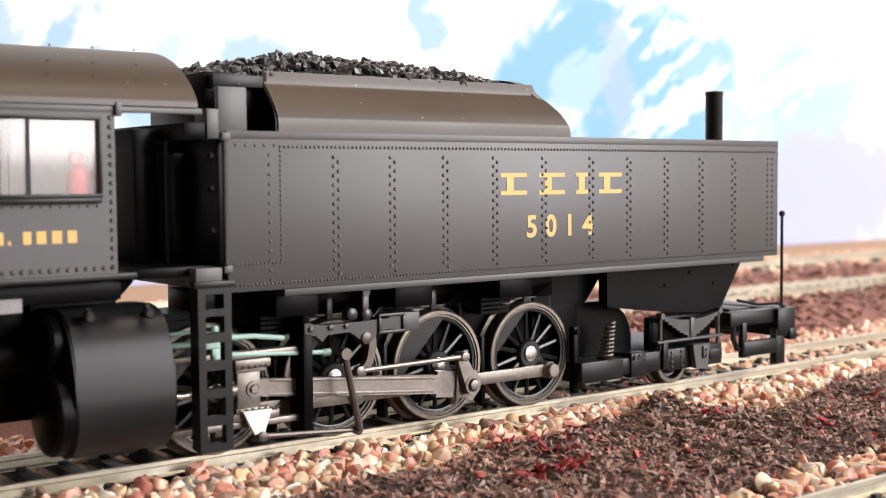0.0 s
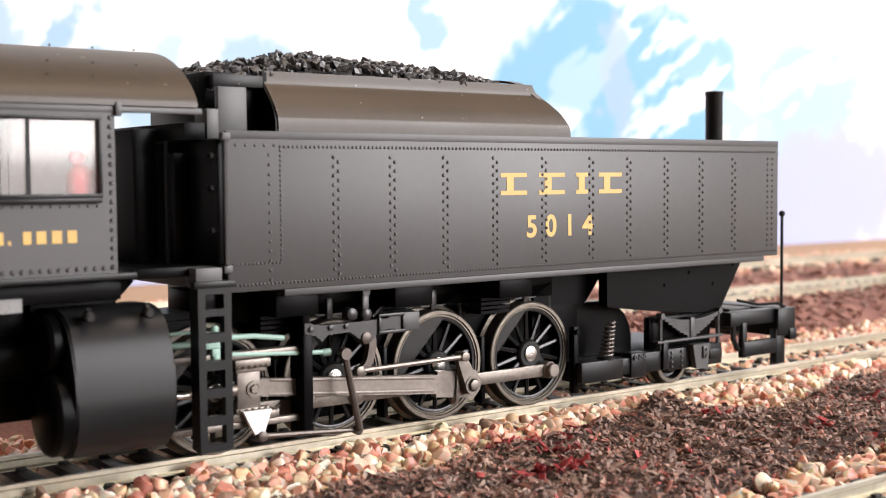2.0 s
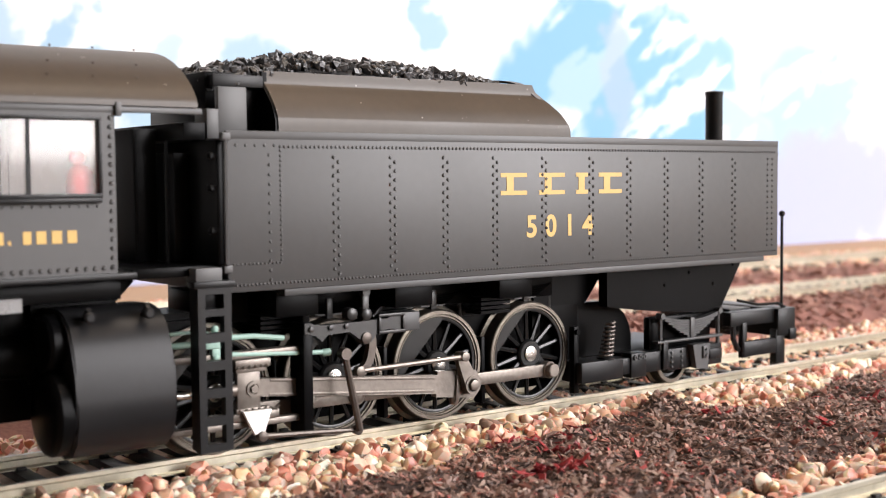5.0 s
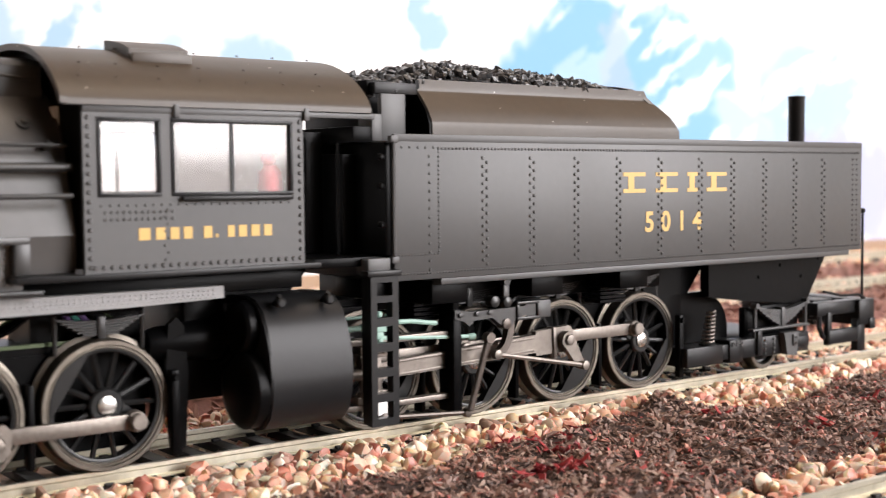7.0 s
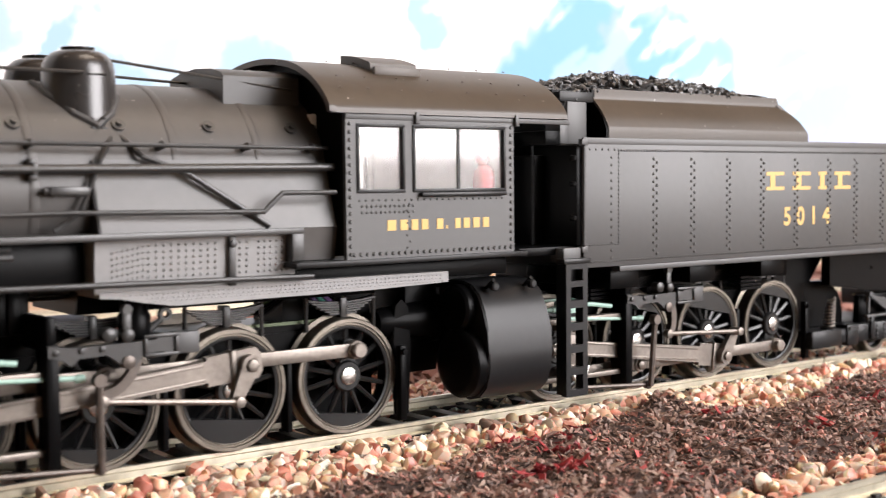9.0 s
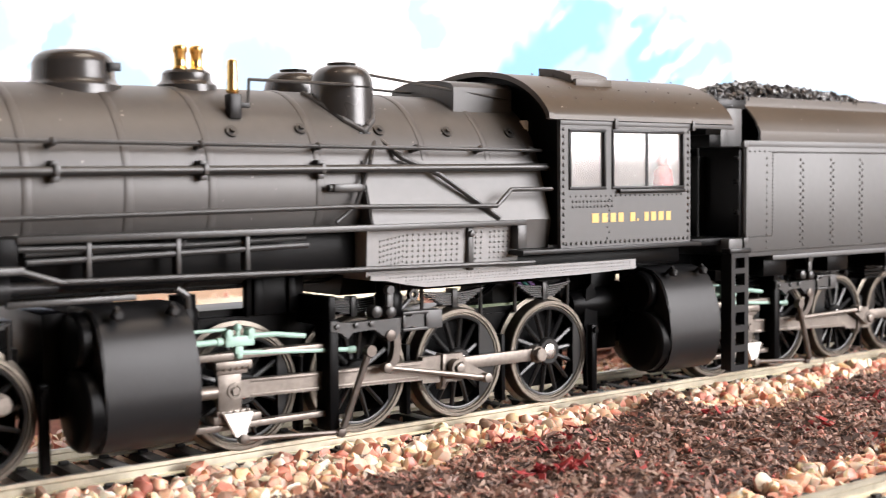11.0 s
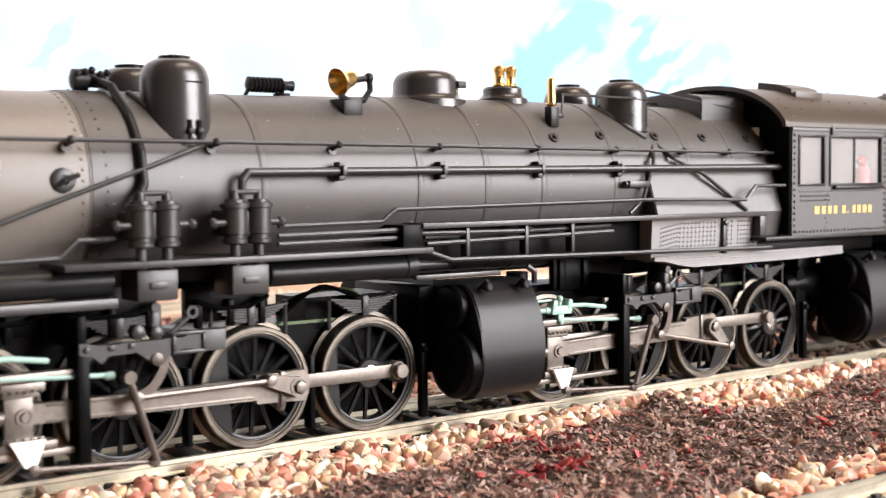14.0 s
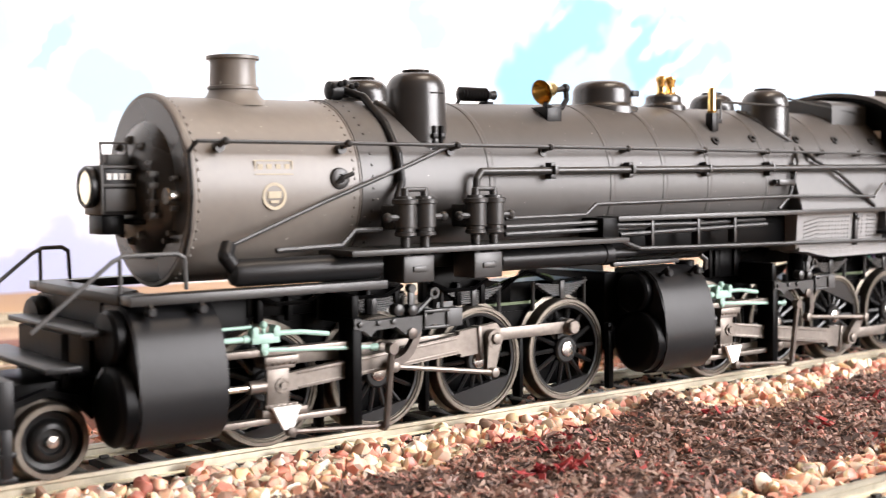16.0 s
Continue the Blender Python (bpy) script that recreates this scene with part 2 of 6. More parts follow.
    for value, colour in ((blue, (0.165, 0.315, 0.46, 1)), (lilac, (0.31, 0.335, 0.47, 1))):
        mix = nt.nodes.new("ShaderNodeMix")
        mix.data_type = "RGBA"
        nt.links.new(value, mix.inputs["Factor"])
        if first is None:
            mix.inputs["A"].default_value = (0.66, 0.67, 0.685, 1)
        else:
            nt.links.new(first, mix.inputs["A"])
        mix.inputs["B"].default_value = colour
        first = mix.outputs["Result"]
    # Added glow in the print's own colours, standing in for strong light on it.
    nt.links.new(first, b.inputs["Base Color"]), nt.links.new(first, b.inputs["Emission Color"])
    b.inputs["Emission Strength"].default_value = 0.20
    return m


M_BACK = backdrop_material()

# ---- mesh helpers (millimetres) ----


def box(bm, x0, x1, y0, y1, z0, z1, bevel=0.0):
    v = [bm.verts.new((x, y, z)) for x in (x0, x1) for y in (y0, y1) for z in (z0, z1)]
    f = [bm.faces.new([v[i] for i in q]) for q in ((0, 1, 3, 2), (4, 6, 7, 5), (0, 4, 5, 1), (2, 3, 7, 6), (0, 2, 6, 4), (1, 5, 7, 3))]
    if bevel:
        bmesh.ops.bevel(bm, geom=list({e for q in f for e in q.edges}), offset=bevel, segments=2, affect="EDGES", profile=0.5)
    return bm


def rod(bm, a, b, r, n=12, r2=None, caps=True):
    """A round bar from a to b."""
    a, b = Vector(a), Vector(b)
    d = (b - a).normalized()
    s = d.orthogonal().normalized()
    u = d.cross(s)
    r2 = r if r2 is None else r2
    rings = [[bm.verts.new(p + q * (math.cos(k * math.tau / n) * s + math.sin(k * math.tau / n) * u)) for k in range(n)] for p, q in ((a, r), (b, r2))]
    for k in range(n):
        bm.faces.new((rings[0][k], rings[0][(k + 1) % n], rings[1][(k + 1) % n], rings[1][k]))
    if caps:
        bm.faces.new(rings[0][::-1]), bm.faces.new(rings[1])
    return bm


def tube(bm, pts, r, n=8):
    """A bent pipe through the points, its corners rounded by ball joints of the same width."""
    for a, b in zip(pts, pts[1:]):
        rod(bm, a, b, r, n)
    for p in pts[1:-1]:
        ball(bm, p, r, 8, 6)
    return bm


def ball(bm, at, r, n=10, m=8, sz=1.0):
    bmesh.ops.create_uvsphere(bm, u_segments=n, v_segments=m, radius=r, matrix=Matrix.Translation(at) @ Matrix.Diagonal((1, 1, sz, 1)))
    return bm


def lathe(bm, at, axis, profile, n=32, closed=True):
    """Rings (along, radius) about the axis 'x', 'y' or 'z' through at."""
    rings = []
    for d, r in profile:
        ring = []
        for k in range(n):
            c, s = math.cos(k * math.tau / n) * r, math.sin(k * math.tau / n) * r
            o = {"x": (d, c, s), "y": (s, d, c), "z": (c, s, d)}[axis]
            ring.append(bm.verts.new(Vector(at) + Vector(o)))
        rings.append(ring)
    for p, q in zip(rings, rings[1:]):
        for k in range(n):
            bm.faces.new((p[k], p[(k + 1) % n], q[(k + 1) % n], q[k]))
    if closed:
        bm.faces.new(rings[0][::-1]), bm.faces.new(rings[-1])
    return bm


def prism(bm, axis, lo, hi, outline):
    """A flat outline drawn out along an axis: for 'x' it is (y, z), for 'y' (x, z), for 'z' (x, y)."""
    def at(d, p):
        return {"x": (d, p[0], p[1]), "y": (p[0], d, p[1]), "z": (p[0], p[1], d)}[axis]
    a, b = [bm.verts.new(at(lo, p)) for p in outline], [bm.verts.new(at(hi, p)) for p in outline]
    n = len(outline)
    for k in range(n):
        bm.faces.new((a[k], a[(k + 1) % n], b[(k + 1) % n], b[k]))
    bm.faces.new(a[::-1]), bm.faces.new(b)
    return bm


def strip(bm, axis, lo, hi, line, thick):
    """A bent plate in one piece: an open line given a thickness, drawn out along an axis."""
    def at(d, q):
        return {"x": (d, q[0], q[1]), "y": (q[0], d, q[1]), "z": (q[0], q[1], d)}[axis]
    pts = [Vector(q) for q in line]
    n = len(pts)
    rings = []
    for i, q in enumerate(pts):
        d = (pts[min(i + 1, n - 1)] - pts[max(i - 1, 0)]).normalized()
        o = q + Vector((-d.y, d.x)) * thick
        far = hi(q) if callable(hi) else hi
        rings.append([bm.verts.new(at(*c)) for c in ((lo, q), (far, q), (far, o), (lo, o))])
    for r, q in zip(rings, rings[1:]):
        for k in range(4):
            bm.faces.new((r[k], r[(k + 1) % 4], q[(k + 1) % 4], q[k]))
    bm.faces.new(rings[0][::-1]), bm.faces.new(rings[-1])
    return bm


def flowing(line, per=5):
    """The same line with rounded corners (Catmull-Rom)."""
    q = [Vector(c) for c in line]
    q = [2 * q[0] - q[1]] + q + [2 * q[-1] - q[-2]]
    out = []
    for i in range(1, len(q) - 2):
        for k in range(per):
            u = k / per
            out.append(0.5 * (2 * q[i] + (q[i + 1] - q[i - 1]) * u + (2 * q[i - 1] - 5 * q[i] + 4 * q[i + 1] - q[i + 2]) * u * u
                              + (3 * q[i] - q[i - 1] - 3 * q[i + 1] + q[i + 2]) * u ** 3))
    return out + [q[-2]]


def bump_dot(bm, at, r, out):
    """A rivet: a low six-sided dome at a point, with its back on the plate."""
    o = Vector(out)
    s = o.orthogonal().normalized()
    u = o.cross(s)
    a = [bm.verts.new(Vector(at) + r * (math.cos(k * math.tau / 6) * s + math.sin(k * math.tau / 6) * u)) for k in range(6)]
    c = [bm.verts.new(Vector(at) + o * r * 0.7 + 0.55 * r * (math.cos(k * math.tau / 6) * s + math.sin(k * math.tau / 6) * u)) for k in range(6)]
    for k in range(6):
        bm.faces.new((a[k], a[(k + 1) % 6], c[(k + 1) % 6], c[k]))
    bm.faces.new(c)


def mesh_of(name, bm, mat, angle=38):
    bmesh.ops.recalc_face_normals(bm, faces=bm.faces)
    bmesh.ops.scale(bm, vec=(U, U, U), verts=bm.verts)
    me = bpy.data.meshes.new(name)
    bm.to_mesh(me)
    bm.free()
    me.materials.append(mat)
    me.shade_smooth()
    me.set_sharp_from_angle(angle=radians(angle))
    return me


def part(name, bm, mat, parent, label="", kind="", at=None):
    ob = new(name, mesh_of(name, bm, mat))
    ob.parent = parent
    if at:
        ob.location = [c * U for c in at]
    return tagged(ob, label, kind=kind)


def thing(name, label, category, kind="", group=""):
    return tagged(new(name), label, category, group, kind)


def solid(name, bm, mat, label, category, kind="", group=""):
    return tagged(new(name, mesh_of(name, bm, mat)), label, category, group, kind)


B = bmesh.new
# ---- room and layout ----
def slab(name, x0, x1, y0, y1, z0, z1, mat, label, category):
    return solid(name, box(B(), x0, x1, y0, y1, z0, z1), mat, label, category, "structure")


# Unseen room added around the layout; dim walls cut fill, brown ceiling tints reflections.
slab("floor", -1700, 2300, -1500, 1500, -760, -750, M_FLOOR, "brown wooden floor of the layout room", "floor")
slab("ceiling", -1700, 2300, -1500, 1500, 1750, 1770, M_CEIL, "brown boarded ceiling of the layout room", "ceiling")
slab("wall_north", -1720, 2320, 1500, 1520, -760, 1770, M_WALL, "plain grey room wall behind the backdrop", "wall")
slab("wall_west", -1720, -1700, -1500, 1500, -760, 1770, M_WALL, "plain grey room wall", "wall")
slab("wall_east", 2300, 2320, -1500, 1500, -760, 1770, M_WALL, "plain grey room wall", "wall")
bm = B()
for q in ((-1700, 530, -760, 1750), (1970, 2300, -760, 1750), (530, 1970, -760, 30), (530, 1970, 1250, 1750)):
    box(bm, q[0], q[1], -1520, -1500, q[2], q[3])
solid("wall_south", bm, M_WALL, "grey room wall with a wide window opening", "wall", "structure")
slab("ground", -900, 1700, -420, 345, -24, -4.5, M_BOARD, "tan painted baseboard of the model layout", "layout board")
slab("backdrop", -900, 1700, 332, 336, -4.5, 620, M_BACK, "pale blue and white printed mountain backdrop with an added faint glow", "backdrop")


def sheet(name, x0, x1, y0, y1, step, height, mat, label, category):
    nx, ny = max(int((x1 - x0) / step), 2), max(int((y1 - y0) / step), 2)
    co, fs = [], []
    for j in range(ny + 1):
        for i in range(nx + 1):
            x, y = x0 + (x1 - x0) * i / nx, y0 + (y1 - y0) * j / ny
            co.append((x * U, y * U, height(x, y) * U))
    for j in range(ny):
        for i in range(nx):
            a = j * (nx + 1) + i
            fs.append((a, a + 1, a + nx + 2, a + nx + 1))
    me = bpy.data.meshes.new(name)
    me.from_pydata(co, [], fs)
    me.materials.append(mat)
    me.shade_smooth()
    return tagged(new(name, me), label, category, "", "structure")


def wave(x, y, size, seed=0.0):
    return noise.noise(Vector((x / size, y / size, seed)))


EDGE_X = [60, 106, 126, 143, 152, 160, 167, 172, 178, 188, 199, 211, 219, 240, 330]
EDGE_Y = [-29, -26, -22, -20.5, -20, -16.5, -15.5, -22, -28, -27.5, -25, -20.5, -17.5, -18, -18]


def bark_edge(x):
    """Where the gravel beside the track gives way to the bark."""
    return float(np.interp(x, EDGE_X, EDGE_Y)) + 1.2 * wave(x, 0, 6, 3.0)


def bark_height(x, y):
    front = float(np.interp(x, [60, 130, 151, 174, 300], [-70, -66.5, -63, -61.5, -58]))
    d = min(bark_edge(x) - y, y - front)
    if d < 0:
        return -4.2
    hump = 3.8 * math.exp(-((x - 167) / 6) ** 2 - ((y + 19) / 4.5) ** 2) + 1.3 * math.exp(-((x - 150) / 6) ** 2 - ((y + 23) / 4) ** 2)
    return -3.8 + 2.4 * min(d / 7, 1) + (1.3 * wave(x, y, 13) + 1.0 * wave(x, y, 4, 5.0) + 0.45 * wave(x, y, 1.7, 9.0)) * min(d / 5, 1) + hump * min(d / 3, 1)


def far_bark_height(x, y):
    d = min(y - 31, 84 - y)
    return -4.6 + 6.0 * min(max(d, 0) / 16, 1) + 1.2 * wave(x, y, 18, 7.0)


def thin_bark_height(x, y):
    d = min(y - 133, 166 - y)
    return -4.6 + 3.6 * min(max(d, 0) / 10, 1) + wave(x, y, 18, 9.0)


def bed_height(x, y):
    return -3.4 - 0.9 * max(0, (abs(y) - 16) / 8)


sheet("ballast_bed", -120, 900, -30, 36, 3.0, bed_height, M_GRIT, "pale gravel bed under the track", "ballast")
sheet("bark_bed", 10, 340, -70, -12, 1.2, bark_height, M_SOIL, "dark brown bark soil beside the track", "soil")
sheet("bark_bed_far", 60, 900, 31, 84, 4.0, far_bark_height, M_SOIL2, "red-brown bark strip between two tracks", "soil")
sheet("bark_bed_thin", 60, 1100, 133, 166, 4.0, thin_bark_height, M_SOIL2, "thin red-brown bark strip between two tracks", "soil")
sheet("gravel_bed_near", 60, 330, -100, -56, 3.0, lambda x, y: -4.2, M_GRIT, "pale gravel bed of the front track", "ballast")
sheet("gravel_bed_second", 60, 1000, 80, 136, 4.0, lambda x, y: -3.6 + 0.5 * wave(x, y, 10), M_GRIT, "pale gravel bed of the second track", "ballast")
sheet("gravel_bed_third", 60, 1200, 163, 243, 5.0, lambda x, y: -3.6 + 0.5 * wave(x, y, 10), M_GRIT, "pale gravel bed of the third track", "ballast")

RAIL_SECTION = [(-0.42, 0), (0.42, 0), (0.42, -0.55), (0.16, -0.8), (0.16, -1.7), (0.95, -1.9), (0.95, -2.1), (-0.95, -2.1), (-0.95, -1.9), (-0.16, -1.7), (-0.16, -0.8), (-0.42, -0.55)]


def track(name, y, x0, x1, tie_from, tie_to, label, joint=None):
    """Two rails on ties, with moulded spike plates."""
    t = thing(name, label, "track", "structure")
    for side in (-8.68, 8.68):
        for a, b in ([(x0, joint - 0.25), (joint + 0.25, x1)] if joint else [(x0, x1)]):
            part("rail", prism(B(), "x", a, b, [(p + y + side, z) for p, z in RAIL_SECTION]), M_RAIL, t, "nickel silver rail")
        if joint:
            part("rail_joiner", box(B(), joint - 4, joint + 4, y + side - 0.6, y + side + 0.6, -1.95, -1.2), M_RAIL, t)
    tie = mesh_of("tie", box(B(), -1.3, 1.3, -15, 15, -1.6, 0, 0.15), M_TIE)
    spike = B()
    for s in (-9.9, -7.5, 7.5, 9.9):
        box(spike, -0.7, 0.7, s - 0.45, s + 0.45, 0, 0.45, 0.1)
    spikes = mesh_of("spike_plate", spike, M_TIE)
    x = tie_from
    while x < tie_to:
        ob = new("tie", tie)
        ob.parent, ob.location = t, (x * U, y * U, -2.12 * U)
        sp = new("spike_plate", spikes)
        sp.parent = ob
        x += 6.3
    return t


track("track", 0, -400, 1100, -60, 560, "nickel silver model track on dark ties", 231.0)
track("track_front", -87.5, -200, 700, 60, 320, "front model track on dark ties in pale gravel")
track("track_second", 108, -300, 1300, 120, 700, "second model track behind the bark strip")
track("track_third", 203, -300, 1400, 200, 900, "third model track near the backdrop")

# ---- loose stones and bark ----


def lump(seed, sub, rough, flat, cuts=12, low=0.52, high=0.84):
    rnd = random.Random(seed)
    b = B()
    bmesh.ops.create_icosphere(b, subdivisions=sub, radius=1)
    off = Vector([rnd.uniform(0, 50) for _ in range(3)])
    for v in b.verts:
        v.co *= 1 + rough * noise.noise(v.co * 1.1 + off) + 0.3 * rough * noise.noise(v.co * 2.7 + off)
    for _ in range(cuts):
        n = Vector([rnd.gauss(0, 1) for _ in range(3)]).normalized()
        d = rnd.uniform(low, high)
        for v in b.verts:
            over = v.co.dot(n) - d
            if over > 0:
                v.co -= n * over
    for v in b.verts:
        v.co.z *= flat
    return b


def shapes_of(sub, rough, flat, count=6, **cut):
    out = []
    for k in range(count):
        b = lump(k, sub, rough, flat, **cut)
        b.verts.index_update()
        out.append((np.array([v.co[:] for v in b.verts]), np.array([[v.index for v in f.verts] for f in b.faces])))
        b.free()
    return out


def flake_shapes():
    out = []
    rnd = random.Random(5)
    for k in range(6):
        b = B()
        box(b, -1, 1, -0.42, 0.42, -0.09, 0.09)
        for v in b.verts:
            v.co += Vector((rnd.uniform(-0.75, 0.5), rnd.uniform(-0.32, 0.3), rnd.uniform(-0.14, 0.14)))
        bmesh.ops.triangulate(b, faces=b.faces)
        b.verts.index_update()
        out.append((np.array([v.co[:] for v in b.verts]), np.array([[v.index for v in f.verts] for f in b.faces])))
        b.free()
    return out


def scatter(name, spots, shapes, mat, label, category, smooth, tilt=math.pi, parent=None):
    """One object of many loose pieces; spots are rows x, y, z, size."""
    rnd = np.random.RandomState(len(spots))
    vs, fs, base = [], [], 0
    for x, y, z, s in spots:
        v, f = shapes[rnd.randint(len(shapes))]
        e = Euler((rnd.uniform(-tilt, tilt), rnd.uniform(-tilt, tilt), rnd.uniform(0, math.tau)))
        r = np.array(e.to_matrix())
        vs.append((v * s * (0.85 + 0.3 * rnd.rand(3))) @ r.T + (x, y, z))
        fs.append(f + base)
        base += len(v)
    me = bpy.data.meshes.new(name)
    me.from_pydata((np.concatenate(vs) * U).tolist(), [], np.concatenate(fs).tolist())
    me.materials.append(mat)
    if smooth:
        me.shade_smooth()
        me.set_sharp_from_angle(angle=radians(34))
    ob = new(name, me)
    if parent:
        ob.parent = parent
        return tagged(ob, label, kind="stuff")
    return tagged(ob, label, category, "", "stuff")


def strewn(n, x0, x1, y0, y1, z, s0, s1, seed, keep=None):
    rnd = random.Random(seed)
    out = []
    while len(out) < n:
        x, y = rnd.uniform(x0, x1), rnd.uniform(y0, y1)
        if keep and not keep(x, y):
            continue
        s = rnd.uniform(s0, s1)
        out.append((x, y, (z(x, y) if callable(z) else z) + s * rnd.uniform(0.1, 0.7), s))
    return out


PEBBLES, PEBBLES_LOW, FLAKES = shapes_of(2, 0.5, 0.85, 10, cuts=14, low=0.48, high=0.80), shapes_of(1, 0.4, 0.85), flake_shapes()
gravel = scatter("gravel", strewn(3800, 45, 355, -31, -10.5, bed_height, 0.7, 1.95, 1, lambda x, y: y > bark_edge(x) - 2.0), PEBBLES, M_PEBBLE,
                 "loose pink and white quartz gravel beside the track", "gravel", True)
scatter("gravel_between_rails", strewn(900, -20, 520, -7.3, 7.3, -3.9, 0.6, 1.3, 2), PEBBLES_LOW, M_PEBBLE, "sparse mixed gravel between the ties", "gravel", True)
scatter("gravel_over_ties", strewn(1500, 212, 520, -7.4, 7.4, -2.9, 0.6, 1.3, 12), PEBBLES_LOW, M_PEBBLE, "pink gravel heaped over the ties", "gravel", True)
scatter("gravel_by_rail", strewn(420, 138, 214, -7.4, 7.4, -3.3, 0.6, 1.25, 31), PEBBLES_LOW, M_PEBBLE, "mixed gravel lying between the ties", "gravel", True)
scatter("gravel_behind_track", strewn(3300, 20, 620, 10.4, 36, lambda x, y: -3.0 - 0.03 * (y - 10), 0.8, 1.7, 3), PEBBLES_LOW, M_PEBBLE, "pink gravel behind the track", "gravel", True)
scatter("gravel_front_track", strewn(1000, 90, 260, -80, -58, -4.0, 0.9, 2.1, 4, lambda x, y: y < np.interp(x, [60, 130, 151, 174, 300], [-69, -65.5, -62, -60.5, -57])), PEBBLES, M_PEBBLE, "pale quartz gravel of the front track", "gravel", True)
scatter("gravel_second_track", strewn(2800, 120, 700, 80, 136, -3.8, 1.0, 2.0, 5), PEBBLES_LOW, M_PEBBLE, "pale gravel of the second track", "gravel", True)
scatter("gravel_third_track", strewn(2200, 180, 900, 165, 243, -3.8, 1.2, 2.4, 6), PEBBLES_LOW, M_PEBBLE, "pale gravel of the third track", "gravel", True)
def on_bark(x, y):
    return y < bark_edge(x) + 0.8 + 1.8 * wave(x, y, 3)


fine = strewn(46000, 30, 320, -68, -12, lambda x, y: bark_height(x, y) - 0.12, 0.16, 0.55, 7, on_bark)
broad = strewn(3600, 30, 320, -68, -12, lambda x, y: bark_height(x, y) - 0.1, 0.45, 0.95, 17, lambda x, y: on_bark(x, y) and wave(x, y, 7, 2.0) > -0.35)
crumbs = strewn(3800, 45, 310, -68, -12, lambda x, y: bark_height(x, y) - 0.25, 0.3, 0.85, 23, lambda x, y: on_bark(x, y) and wave(x, y, 9, 4.0) > -0.1)
scatter("bark_crumbs", crumbs, shapes_of(1, 1.2, 0.7), M_FLAKE, "crumbly dark brown bark lumps", "bark mulch", False)
scatter("bark_flakes", fine + broad, FLAKES, M_FLAKE, "dark brown and red bark flakes", "bark mulch", False, 0.8)
scatter("bark_flakes_far", strewn(5000, 80, 760, 31, 84, far_bark_height, 0.8, 2.0, 8), FLAKES, M_FLAKE_RED, "red-brown bark flakes between the tracks", "bark mulch", False, 0.7)
scatter("bark_flakes_thin", strewn(2500, 120, 900, 134, 165, thin_bark_height, 0.9, 2.2, 9), FLAKES, M_FLAKE_RED, "thin strip of red-brown bark flakes", "bark mulch", False, 0.7)

chips = []
for cx, cy, n in ((122, -25, 50), (118, -45, 60), (132, -27, 26), (126, -38, 24), (112, -44, 12), (217, -20, 40), (128, -33, 8), (140, -27, 8), (165, -33, 10), (170, -50, 12), (190, -24, 10), (205, -40, 10)):
    chips += strewn(n, cx - 4.5, cx + 4.5, cy - 2, cy + 2, lambda x, y: bark_height(x, y) + 0.1, 0.4, 1.0, n + cx)
scatter("red_bark_chips", chips, FLAKES, material("wet_red_bark", (0.34, 0.035, 0.04), 0.35, vary=0.4, scale=900, bump=0.4), "scattered bright red bark chips", "bark mulch", False, 0.8)

# pebbles that lie open along the rail
pebble_meshes = [mesh_of("pebble", lump(40 + k, 2, 0.5, 0.85, 14, 0.48, 0.80), M_PEBBLE_ONE, 34) for k in range(6)]
prnd = random.Random(11)
placed = 0
while placed < 280:
    x = prnd.uniform(55, 300)
    y = prnd.uniform(max(bark_edge(x) - 1, -27), -10.8)
    s = prnd.uniform(0.9, 2.1)
    ob = new("pebble", pebble_meshes[placed % 6])
    ob.parent = gravel
    ob.matrix_basis = pose(x * U, y * U, (bed_height(x, y) + 0.75 + s * 0.35) * U, prnd.uniform(0, 360), prnd.uniform(0, 360), prnd.uniform(0, 360)) @ Matrix.Diagonal((s, s * prnd.uniform(0.75, 1.1), s, 1))
    placed += 1

# ---- the train ----
R_WHEEL, CRANK, MAIN_L = 9.2, 4.3, 40.6
ECC = (-0.9, 1.9)  # end of the eccentric crank, on its wheel
locomotive = thing("locomotive", "black model articulated steam locomotive with brass fittings on the track", "model locomotive")
tender = thing("tender", "black riveted model tender with coal load and its own driving wheels", "model tender")
MOVING = []  # (part, function of t that gives its pose)


def turned(x, z, y=0.0, phase=0.0, r=ROLLING):
    return lambda t: pose(x * U, y * U, z * U, 0, phase + math.degrees(way(t) / r), 0)


def pin(x, phase, t):
    a = radians(phase) + way(t) / ROLLING
    return x + CRANK * math.cos(a), R_WHEEL - CRANK * math.sin(a)


